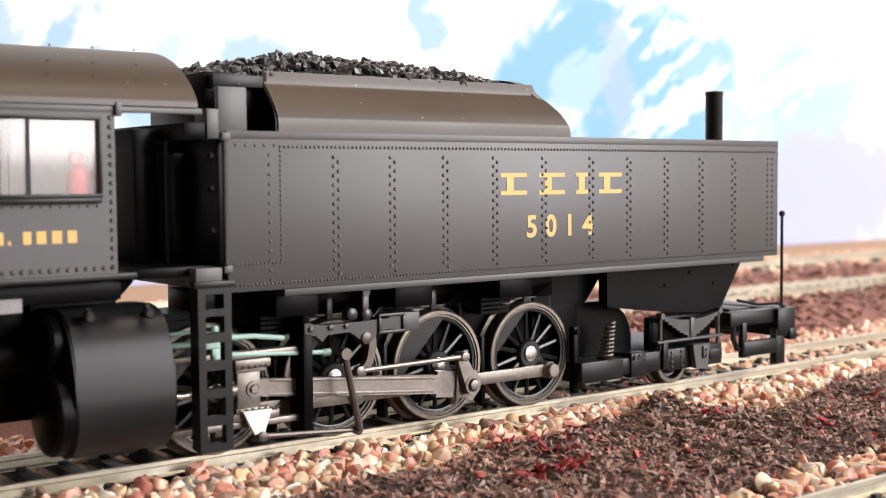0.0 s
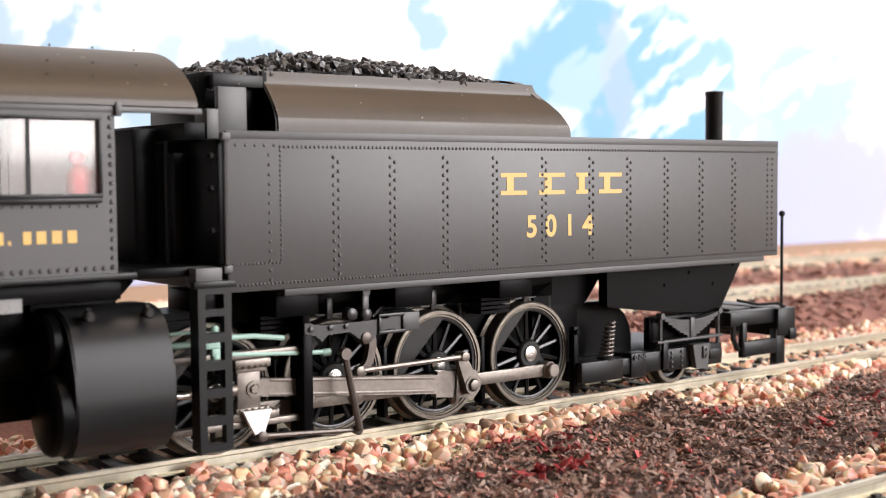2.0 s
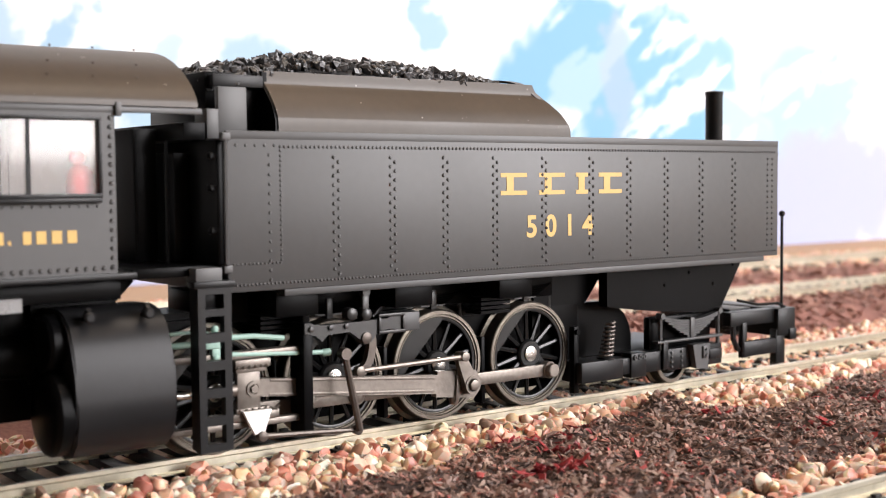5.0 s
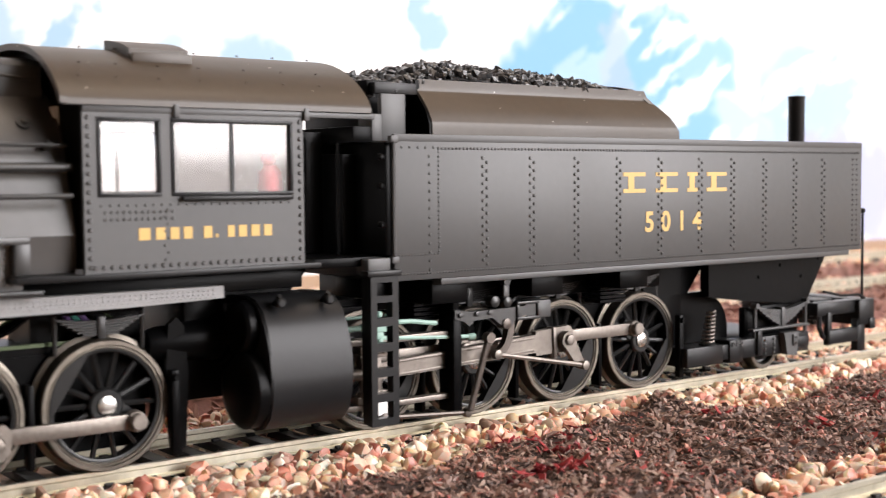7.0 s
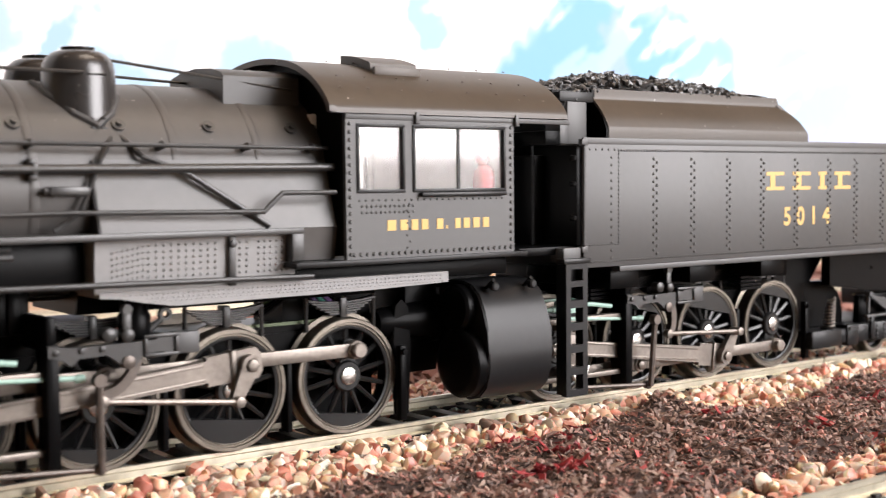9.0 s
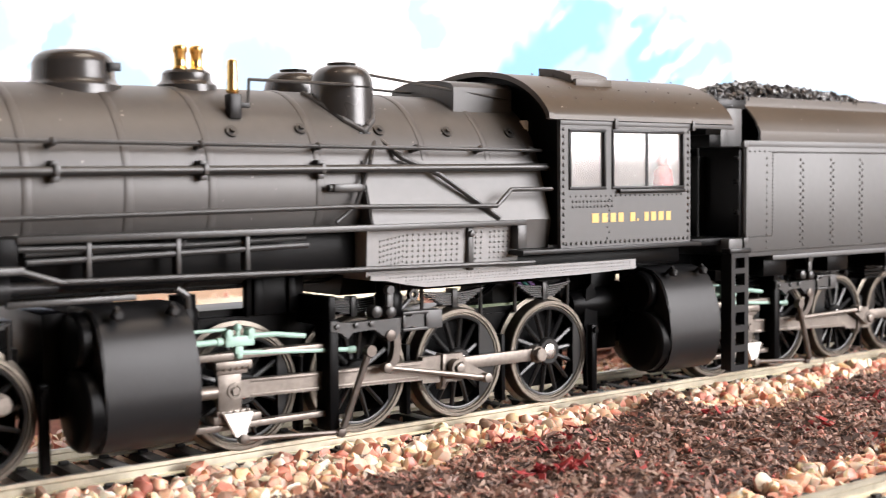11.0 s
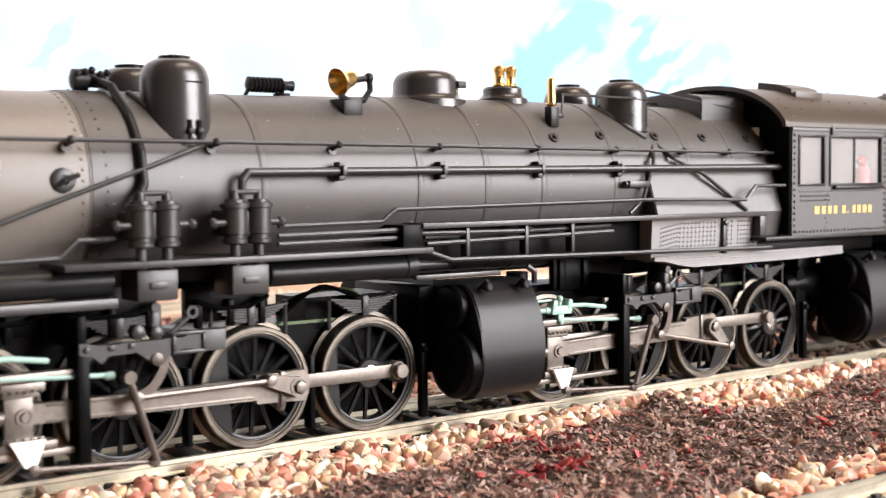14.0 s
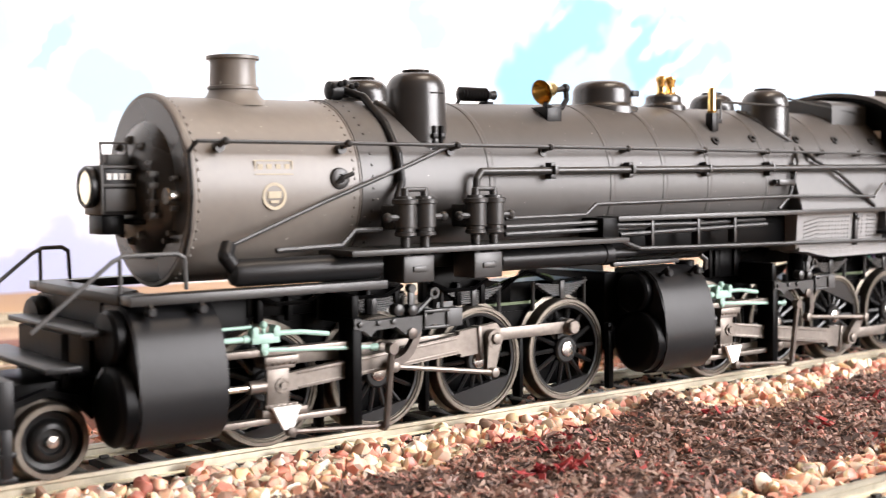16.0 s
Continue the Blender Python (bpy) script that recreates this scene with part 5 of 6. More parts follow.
cab = part("cab", box(B(), 31.2, 63.6, -10, 10, 28.2, 28.8), M_DEEP, locomotive, "black riveted cab with glazed side windows")
for side in (-1, 1):
    y0, y1 = side * 20.2, side * 19.4
    b = holed_plate([31.2, 33.1, 41.8, 43.3, 61.8, 63.6], [28.2, 38.1, 48.2, 49.9], ((1, 1), (3, 1)), y0, y1)
    wall = part("cab_side", b, M_BODY, cab, "riveted black cab side")
    for x0, x1 in ((33.1, 41.8), (43.3, 61.8)):
        b = B()
        for q in ((x0, x1, 38.0, 38.5), (x0, x1, 47.8, 48.3), (x0, x0 + 0.45, 38.5, 47.8), (x1 - 0.45, x1, 38.5, 47.8)):
            box(b, q[0], q[1], min(y0, y1) - 0.25 * (side < 0), max(y0, y1) + 0.25 * (side > 0), q[2], q[3], 0.08)
        if x1 > 50:
            box(b, 52.2, 52.7, min(y0, y1) + 0.2, max(y0, y1) - 0.2, 38.5, 47.8)
        part("window_frame", b, M_BLACK, cab)
        g = part("window_pane", box(B(), x0 + 0.4, x1 - 0.4, side * 19.75 - 0.1, side * 19.75 + 0.1, 38.4, 47.9), M_GLASS, cab, "window pane, milky for its reflected light")
        g.visible_shadow = False
    part("arm_rest", box(B(), 44.5, 61.5, min(side * 20.2, side * 21.1), max(side * 20.2, side * 21.1), 37.3, 38.0, 0.2), M_BLACK, cab)
    b = B()
    n = (0, side, 0)
    for k in range(17):
        bump_dot(b, (31.9, y0, 29.0 + k * 1.2), 0.36, n), bump_dot(b, (63.0, y0, 29.0 + k * 1.2), 0.36, n)
    for k in range(27):
        bump_dot(b, (32.5 + k * 1.17, y0, 28.9), 0.36, n)
    for k in range(24):
        bump_dot(b, (33.5 + k * 1.2, y0, 36.9), 0.22, n)
    for k in range(12):
        for j in range(2):
            bump_dot(b, (34 + k * 0.85, y0, 36.0 - j * 0.9), 0.26, n)
    for k in range(8):
        bump_dot(b, (42.2 + 0.5 * (k % 2), y0, 29.6 + k * 0.95), 0.22, n)
    part("cab_rivets", b, M_BODY, cab, "rows of small rivets", "stuff")
    b = B()
    widths = [2.2, 1.9, 1.7, 1.7, 0, 1.7, 0.5, 0, 1.4, 1.7, 1.8, 1.7]
    x = 38.2
    if side < 0:
        for w in widths:
            if w:
                bar = part("name_bar", box(B(), x + w * 0.14, x + w * 0.86, -20.27, -20.18, 32.3, 33.9 if w > 0.6 else 32.8), M_YELLOW, cab)
            x += (w or 0.8) + 0.22
# Pale lining and rear wall, added to brighten the view through the panes.
for side in (-1, 1):
    b = holed_plate([32.0, 33.1, 41.8, 43.3, 61.8, 62.8], [28.9, 38.1, 48.2, 49.6], ((1, 1), (3, 1)), side * 19.2, side * 19.36)
    part("cab_lining", b, M_INSIDE, cab, "pale cab lining")
part("cab_rear_wall", box(B(), 62.9, 63.5, -19.1, 19.1, 28.9, 51.0, 0.1), M_INSIDE, cab, "added pale rear wall that whitens the cab windows")
# Fillers that keep the gap beneath the cab dark.
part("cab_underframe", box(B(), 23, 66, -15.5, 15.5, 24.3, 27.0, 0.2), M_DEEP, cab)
part("cab_bracket", prism(B(), "y", -9, 9, [(56, 28), (70.5, 28), (70.5, 26), (66.5, 22), (56, 22)]), M_DEEP, cab)
roof_line = [(20.6, 49.8), (20.4, 50.8), (19.2, 52.4), (17.0, 54.3), (14.0, 56.1), (10.0, 57.6), (5.0, 58.5), (0, 58.8)]
roof_line = roof_line + [(-y, z) for y, z in roof_line[-2::-1]]
roof_line = flowing(roof_line)
roof = part("cab_roof", strip(B(), "x", 28.6, 75.2, roof_line, 0.7), M_ROOF, cab, "arched cab roof with small bolts")
part("cab_front", prism(B(), "x", 31.3, 31.9, [(19.3, 28.8)] + [(q[0] * 0.935, q[1] - 0.4) for q in roof_line] + [(-19.3, 28.8)]), M_DEEP, cab)
b = strip(B(), "x", 28.2, 29.2, [(y * 1.012, z + 0.15) for y, z in roof_line], 0.9)
part("roof_rim", b, M_ROOF, roof)
crown = [q for q in roof_line if -13.2 < q[0] < -3.5]
b = prism(B(), "x", 41.0, 49.8, [(q[0], q[1] + 1.35) for q in crown] + [(q[0], q[1] - 0.2) for q in crown[::-1]])
box(b, 41.0, 49.8, -13.7, -13.0, 56.0, 57.5, 0.1), box(b, 36.2, 51.0, -14.0, -12.8, 55.6, 56.1, 0.1)
part("roof_hatch", b, M_ROOF, roof, "raised roof hatch")
b = B()
for x in (33, 38, 44, 50, 57, 63, 69):
    for y, z in ((-18.2, 53.45), (-15.5, 55.4), (-8, 58.2)):
        bump_dot(b, (x + 0.4 * (y + 15), y, z + 0.15), 0.24, (0, -0.5, 0.85))
part("roof_bolts", b, M_ROOF, roof, "small roof bolts", "stuff")
b = box(B(), 31.2, 76, -20.3, -19.6, 48.9, 49.7, 0.1)
for x in (44.0, 64):
    box(b, x - 0.4, x + 0.4, -20.8, -20.0, 48.4, 50.2, 0.1)
part("gutter", b, M_BODY, cab)
# turret casing in front of the cab
b = prism(B(), "x", 17.4, 30.2, [(-8.9, 49.5), (-8.9, 55.4), (-8.2, 56.0), (-5, 56.7), (0, 57.0), (5, 56.7), (8.2, 56.0), (8.9, 55.4), (8.9, 49.5)])
part("turret_casing", b, M_BODY, cab, "boxed casing on the firebox crown")
part("backhead", box(B(), 30.5, 33.0, -12, 12, 30, 50, 0.3), M_INSIDE, cab, "pale boiler backhead inside the cab")
# the little driver: a plain shape
b = lathe(B(), (60.4, -16.4, 0), "z", [(36, 1.7), (39.0, 1.9), (41.2, 1.7), (42.2, 0.9)], 16)
ball(b, (60.0, -16.4, 43.2), 1.1, 12, 10)
part("driver_figure", b, M_RED, cab, "plain red seated figure shape")

# ---- front deck and leading truck ----
deck = part("front_deck", box(B(), -150.4, -146.4, -15.5, 15.5, 23.4, 24.9, 0.15), M_BLACK, locomotive, "black front deck")
for side in (-1, 1):
    y = side * 15.2
    end = -140.2 if side < 0 else -145.2
    part("deck_rail", tube(B(), [(-162, y, 20.6), (-151, y, 29.2), (-149.4, y, 30.0), (end - 1.2, y, 30.0), (end - 0.2, y, 29.4), (end, y, 25)], 0.32, 8), M_BODY, deck)
    part("deck_rail", rod(B(), (-149.8, y, 25), (-149.8, y, 29.9), 0.3, 8), M_BODY, deck)
part("step_plate", box(B(), -155.2, -150.2, -14.6, 14.6, 19.4, 20.2, 0.15), M_BLACK, deck)
part("step_plate", box(B(), -160.2, -155.2, -15, 15, 15.0, 15.8, 0.15), M_BLACK, deck)
part("step_riser", box(B(), -150.2, -149.2, -9, 9, 13, 23.4), M_DEEP, deck)
part("step_riser", box(B(), -155.6, -154.6, -8.5, 8.5, 12, 19.4), M_DEEP, deck)
b = box(B(), -166.6, -164.2, -15, 15, 8.5, 14.8, 0.3)
part("buffer_beam", b, M_BLACK, deck, "black front buffer beam")
for y in (-13, 13):
    b = box(B(), -166.2, -164.8, y - 2.4, y - 1.6, 1.8, 8.6, 0.1)
    box(b, -166.2, -164.8, y + 1.6, y + 2.4, 1.8, 8.6, 0.1), box(b, -167.2, -164.2, y - 2.4, y + 2.4, 1.6, 2.4, 0.1), box(b, -167.2, -164.2, y - 2.4, y + 2.4, 5, 5.6, 0.1)
    part("foot_step", b, M_BLACK, deck)
part("cylinder_saddle", box(B(), -148, -126.4, -8, 8, 12, 22.5, 0.3), M_DEEP, locomotive)


def truck_wheel(parent, x, r):
    w = part("truck_wheel", rod(B(), (0, -9.6, 0), (0, 9.6, 0), 0.9, 12), M_DEEP, parent, "small solid truck wheels")
    for s in (-1, 1):
        prof = [(7.3, 1), (7.3, r + 0.7), (7.8, r + 0.7), (8.1, r + 0.05), (10.2, r - 0.05), (10.35, r - 0.2), (10.35, r - 0.9)]
        part("tyre", lathe(B(), (0, 0, 0), "y", [(s * d, q) for d, q in prof + [(9.2, r - 1.0), (7.3, 1.0)]], 48, False), M_TYRE, w)
        prof = [(8.6, r - 0.8), (9.7, r - 1.05), (9.2, r - 1.3), (9.1, r * 0.6), (9.9, r * 0.55), (10.3, r * 0.45), (10.3, r * 0.34), (9.7, r * 0.3)]
        part("wheel_disc", lathe(B(), (0, 0, 0), "y", [(s * d, q) for d, q in prof], 36), M_WHEEL, w)
        part("axle_end", lathe(B(), (0, 0, 0), "y", [(s * 9.6, 0.9), (s * 10.5, 0.8), (s * 10.6, 0.2)], 16), M_STEEL, w)
    MOVING.append((w, turned(x, r, 0, 0, r)))


truck_wheel(locomotive, -157.8, 5.2)
b = strip(B(), "y", -9.0, -8.0, [(-164.5, 7), (-162.5, 10.8), (-158, 12.2), (-153.5, 10.8), (-151, 8)], -1.0)
box(b, -165, -150, -7.5, 7.5, 8.5, 13, 0.3)
part("leading_truck", b, M_DEEP, locomotive, "black leading truck frame")
# headlight with number boxes
b = box(B(), -147.4, -141.4, -3.2, 3.2, 35.2, 42.4, 0.3)
lamp_ob = part("headlight", b, M_BLACK, locomotive, "black boxed headlight")
b = lathe(B(), (-147.4, 0, 39.2), "x", [(0.2, 2.9), (-1.0, 3.0), (-1.2, 2.8), (-1.2, 2.5), (-0.4, 2.4)], 28, False)
part("lamp_rim", b, M_BLACK, lamp_ob)
part("lens", lathe(B(), (-147.4, 0, 39.2), "x", [(0.1, 2.5), (-0.8, 2.5), (-1.2, 1.6), (-1.3, 0.2)], 28), M_LENS, lamp_ob, "clear round lens")
part("number_board", box(B(), -146.8, -142.2, -3.5, -3.1, 35.8, 39.0, 0.1), M_BODY, lamp_ob)
for k in range(4):
    part("number_bar", box(B(), -146.4 + k * 0.95, -145.75 + k * 0.95, -3.3, -3.18, 40.3, 41.2), M_WHITE, lamp_ob)
b = box(B(), -147.4, -147.0, -3.6, -3.15, 35.4, 42.3, 0.1)
box(b, -141.8, -141.4, -3.6, -3.15, 35.4, 42.3, 0.1), box(b, -147.0, -141.8, -3.6, -3.15, 39.2, 39.7, 0.1), box(b, -147.0, -141.8, -3.6, -3.15, 41.9, 42.3, 0.1)
box(b, -145.6, -142.2, -1.6, 1.6, 42.3, 44.0, 0.25)
part("lamp_moulding", b, M_BODY, lamp_ob)
b = box(B(), -143.2, -138.6, -5.2, 5.2, 33.8, 34.6, 0.15)
box(b, -147, -143.6, -2.6, 2.6, 32.4, 35.2, 0.2)
part("lamp_bracket", b, M_DEEP, lamp_ob)
part("lamp_rail", tube(B(), [(-146.2, -1, 42.4), (-146.4, -1, 45.6), (-142.4, -1, 45.6), (-142.4, -1, 43.4)], 0.2, 6), M_BODY, lamp_ob)
part("marker_light", lathe(B(), (-139.9, -11.4, 37.9), "x", [(0.8, 0.8), (-0.8, 0.9), (-1.2, 1.3), (-1.4, 1.2), (-1.4, 0.2)], 16), M_STEEL, locomotive)

# wires and hoses between the engines
for x0 in (-78, 24):
    for k in range(4):
        b = tube(B(), flowing([(x0, -4 - k, 19.4), (x0 + 2, -5.4 - k * 0.5, 21.2 - 0.3 * k), (x0 + 7, -6.6 - 0.3 * k, 22.6 + 0.25 * k), (x0 + 13, -6.5, 22.4 - 0.2 * k), (x0 + 17, -5, 20.4)]), 0.32, 6)
        part("hose", b, M_DEEP if k else M_WIRE, locomotive)
    part("green_strip", box(B(), x0 - 4, x0 + 10, -7.2, -6.6, 17.7, 18.2), M_WIRE, locomotive)
for k, mat in enumerate((M_VIOLET, M_TEAL, M_VIOLET)):
    b = tube(B(), flowing([(31.6 + k, -5.6 - 0.4 * k, 23.6), (32.6 + k, -6.6 - 0.4 * k, 22.4), (34.4 + k, -6.8 - 0.4 * k, 20.6), (36.4 + k, -5.6, 19.6)]), 0.34, 6)
    part("wire", b, mat, locomotive, "thin coloured insulated wire")
part("drawbar_block", box(B(), -53.2, -49.4, -9.6, 9.6, 8, 22.4, 0.3), M_DEEP, locomotive)
part("drawbar_block", box(B(), 50.6, 57.2, -7.6, 7.6, 8, 23.5, 0.3), M_DEEP, locomotive)
b = lathe(B(), (0, -7.4, 16.8), "x", [(44.6, 0.4), (44.6, 2.0), (46.0, 2.4), (53.0, 3.0), (55.6, 3.2), (55.6, 3.9), (57.0, 3.9), (57.0, 0.4)], 28)
part("steam_pipe", b, M_DEEP, locomotive, "tapered black steam pipe to the rear cylinder")
b = prism(B(), "y", -9.8, -8.8, [(47.4, 1.8), (49.6, 1.8), (50.2, 12.4), (49.6, 19.4), (48.4, 20.6), (47.2, 19.6), (46.6, 12.0)])
part("guard_plate", b, M_DEEP, locomotive)

# ---- tender ----
TX0, TX1, TZ0, TZ1, TY = 79.7, 200.3, 24.5, 46.9, 19.75
b = box(B(), TX0, TX1, -TY, TY, TZ0, TZ1 - 1.0, 0.2)
tank = part("tank", b, M_BODY, tender, "riveted satin black water tank")
b = B()
for s in (-1, 1):
    box(b, TX0, TX1, min(s * TY, s * (TY - 0.5)), max(s * TY, s * (TY - 0.5)), TZ1 - 1.2, TZ1, 0.1)
box(b, TX1 - 0.5, TX1, -TY + 0.5, TY - 0.5, TZ1 - 1.2, TZ1)
part("tank_lip", b, M_BODY, tank)
part("tank_sole", box(B(), TX0 + 9, TX1 - 4, -TY + 0.2, TY - 0.2, TZ0 - 1.0, TZ0 + 0.1, 0.1), M_BODY, tank)
b = B()
n = (0, -1, 0)
for i, x in enumerate((97.4, 107.5, 117.6, 127.7, 138.3, 149.2, 158.4, 168.0, 177.5, 186.8)):
    for k in range(13):
        bump_dot(b, (x - 0.35, -TY, 27.0 + k * 1.36), 0.33, n), bump_dot(b, (x + 0.5, -TY, 26.3 + k * 1.36), 0.33, n)
for x in (197.0, 198.4):
    for k in range(17):
        bump_dot(b, (x, -TY, 26.6 + k * 1.05), 0.26, n)
for k in range(14):
    bump_dot(b, (86.4, -TY, 26.0 + k * 1.35), 0.28, n)
for k in range(23):
    bump_dot(b, (88.2, -TY, 28.8 + k * 0.7), 0.24, n)
for k in range(13):
    bump_dot(b, (80.6 + k * 0.62, -TY, 28.4), 0.22, n)
for k in range(5):
    bump_dot(b, (81.2 + k * 1.5, -TY, 44.9), 0.24, n)
k, x = 0, 88.2
while x < 199.6:
    bump_dot(b, (x, -TY, 44.75), 0.27, n)
    x += 0.72
x = 81.0
while x < 199.6:
    bump_dot(b, (x, -TY, 25.5), 0.24, n)
    x += 0.62
part("tank_rivets", b, M_BODY, tank, "rows of raised rivets", "stuff")
part("grab_iron", tube(B(), [(79.4, -19.9, 28.4), (79.2, -20.5, 28.6), (79.2, -20.5, 45.4), (79.4, -19.9, 45.6)], 0.28, 6), M_BODY, tank)
for z in (27.8, 46.0):
    part("grab_bracket", box(B(), 78.9, 80.2, -20.3, -19.3, z - 0.5, z + 0.6, 0.1), M_BODY, tank)
# emblem shapes in place of the road's name: a stem and two slabs for each letter
for x, w in ((128.9, 5.6), (137.2, 5.8), (145.6, 2.8), (151.0, 5.6)):
    b = box(B(), x + w * 0.22, x + w * 0.22 + min(1.5, w * 0.5), -TY - 0.06, -TY + 0.05, 38.0, 40.2)
    box(b, x, x + w, -TY - 0.06, -TY + 0.05, 40.2, 40.9), box(b, x, x + w, -TY - 0.06, -TY + 0.05, 37.3, 38.0)
    part("name_shape", b, M_YELLOW, tank)


def lettering(text, x, z, height, spacing, parent, y):
    cu = bpy.data.curves.new("lettering", "FONT")
    cu.body, cu.size, cu.space_character, cu.extrude = text, height * 1.38 * U, spacing, 0.03 * U
    cu.offset = 0.13 * U
    tmp = new("lettering", cu)
    dg = bpy.context.evaluated_depsgraph_get()
    me = bpy.data.meshes.new_from_object(tmp.evaluated_get(dg))
    bpy.data.objects.remove(tmp)
    me.materials.clear()
    me.materials.append(M_YELLOW)
    ob = new("road_number", me)
    ob.parent = parent
    ob.matrix_basis = pose(x * U, y * U, z * U, 90, 0, 0)
    return tagged(ob, "yellow road number")


lettering("5014", 134.3, 30.4, 3.6, 1.72, tank, -TY - 0.03)
# coal bunker
side_line = [(-14.6, 46.0), (-14.6, 48.6), (-14.3, 49.6), (-13.4, 51.2), (-12.0, 52.9), (-10.9, 54.0), (-10.6, 54.6), (-10.6, 56.2)]
b = B()
for s in (-1, 1):
    strip(b, "x", 91.0, lambda q: float(np.interp(q[1], [46, 48.6, 51.2, 53.6, 55, 56.4], [149.4, 149.2, 148.0, 146.2, 144.6, 143.8])), flowing([(s * y, z) for y, z in side_line]), 0.5 * -s)
bunker = part("bunker_side", b, M_ROOF, tank, "flared coal bunker plates")
b = prism(B(), "x", 90.6, 91.4, [(-14.4, 46.2), (-14.4, 48.8), (-13.3, 51.2), (-10.6, 54.2), (-10.6, 56), (10.6, 56), (10.6, 54.2), (13.3, 51.2), (14.4, 48.8), (14.4, 46.2)])
part("bunker_front", b, M_DEEP, bunker)
b = B()
prof = [(144.4, 55.0), (146.2, 53.6), (148.0, 51.2), (149.2, 48.6), (149.4, 46.0)]
for (xa, za), (xb, zb) in zip(prof, prof[1:]):
    wa, wb = [np.interp(z, [46, 48.6, 51.2, 54, 56], [14.6, 14.6, 13.4, 10.9, 10.6]) for z in (za, zb)]
    v = [b.verts.new(p) for p in ((xa, -wa, za), (xa, wa, za), (xb, wb, zb), (xb, -wb, zb), (xa - 0.8, -wa, za - 0.3), (xa - 0.8, wa, za - 0.3), (xb - 0.8, wb, zb - 0.2), (xb - 0.8, -wb, zb - 0.2))]
    for q in ((0, 1, 2, 3), (7, 6, 5, 4), (0, 3, 7, 4), (1, 5, 6, 2), (0, 4, 5, 1), (3, 2, 6, 7)):
        b.faces.new([v[i] for i in q])
part("bunker_back", b, M_ROOF, bunker, "sloped bunker end sheet")
b = strip(B(), "x", 142.6, 144.4, [(10.3 * math.cos(a), 54.6 + 3.0 * math.sin(a)) for a in np.linspace(0, math.pi, 17)], 0.4)
part("bunker_rim", b, M_BLACK, bunker, "dark arched rim behind the coal")
b = box(B(), 81.8, 86.4, -13.6, -12.6, 46, 53.4, 0.12)
box(b, 80.0, 81.9, -13.6, -9.8, 46, 50.2, 0.12)
part("bunker_plate", b, M_BODY, bunker, "stepped plate before the bunker")
part("bunker_gate", box(B(), 81.9, 90.6, -9.4, 9.4, 46, 55.8, 0.15), M_DEEP, bunker)
part("bunker_shelf", box(B(), 82.4, 90.6, -11.0, -9.5, 53.6, 55.4, 0.12), M_BLACK, bunker)


def coal_top(x, y):
    return float(np.interp(x, [82, 90, 100, 112, 130, 140, 146], [56.0, 57.7, 59.5, 59.2, 58.3, 56.9, 55.2])) - 0.024 * y * y


sheet_co = B()
cols, lines = 34, 12
grid = [[sheet_co.verts.new((82 + 63.5 * i / cols, -10.3 + 20.6 * j / lines, coal_top(82 + 63.5 * i / cols, -10.3 + 20.6 * j / lines) - 0.5)) for i in range(cols + 1)] for j in range(lines + 1)]
for j in range(lines):
    for i in range(cols):
        sheet_co.faces.new((grid[j][i], grid[j][i + 1], grid[j + 1][i + 1], grid[j + 1][i]))
coal = part("coal_bed", sheet_co, M_COAL, tender, "heaped black coal load")
COAL_SHAPES = shapes_of(1, 1.1, 0.85)
scatter("loose_coal", strewn(1500, 82.5, 145.5, -10.2, 10.2, lambda x, y: coal_top(x, y) - 0.5, 0.55, 1.3, 21), COAL_SHAPES, M_COAL, "loose broken coal lumps", "coal", False, parent=coal)

# front of the tender; its near-black carries the shade behind the cab roof
part("front_footplate", box(B(), 66.5, 79.6, -18.2, 18.2, 27.0, 28.4, 0.15), M_DEEP, tender)
part("front_bulkhead", box(B(), 78.5, 79.6, -19.2, 19.2, 28.5, 45.6, 0.1), M_DEEP, tender, "black tender front plate")
part("front_locker", box(B(), 75.8, 78.4, -11.5, -4, 28.5, 44, 0.15), M_DEEP, tender)
part("front_locker", box(B(), 72.2, 75.7, -6, 14, 28.5, 47.5, 0.15), M_DEEP, tender)
b = B()
for z in (33.2, 39.0, 43.4):
    lathe(b, (77.4, 0, z), "y", [(-19.2, 0.5), (-19.9, 0.5), (-20.1, 0.25)], 10), rod(b, (77.4, -19.4, z), (78.6, -19.0, z), 0.3, 6)
rod(b, (74.0, -13.0, 28.5), (74.0, -13.0, 45.6), 0.28, 6), rod(b, (71.9, -7.0, 30.0), (71.9, -7.0, 46.5), 0.25, 6)
for k in range(9):
    bump_dot(b, (72.4, -6.0, 30.0 + k * 1.7), 0.22, (0, -1, 0))
part("front_door_hardware", b, M_DEEP, tender)
part("front_shelf", box(B(), 76.2, 79.6, -14, 14, 45.7, 48.2, 0.15), M_DEEP, tender)
part("step_block", box(B(), 74.6, 78.6, -20.2, -17, 25.8, 28.2, 0.15), M_BODY, tender)
b = holed_plate([74.5, 75.6, 78.4, 79.5], [3.0, 4.1, 6.6, 7.9, 10.4, 11.7, 14.2, 15.5, 18.0, 19.3, 21.6, 22.6, 24.6, 25.6], [(1, k) for k in range(1, 13, 2)], -20.9, -19.6)
box(b, 73.9, 80.1, -21.1, -19, 25.5, 26.4, 0.12)
for x in (74.5, 79.0):
    box(b, x, x + 0.5, -19.7, -18.4, 3.2, 25.4)
part("ladder", b, M_BLACK, tender, "black side ladder")
part("ladder_bracket", box(B(), 75.2, 78.6, -19.6, -10, 22, 25, 0.15), M_DEEP, tender)
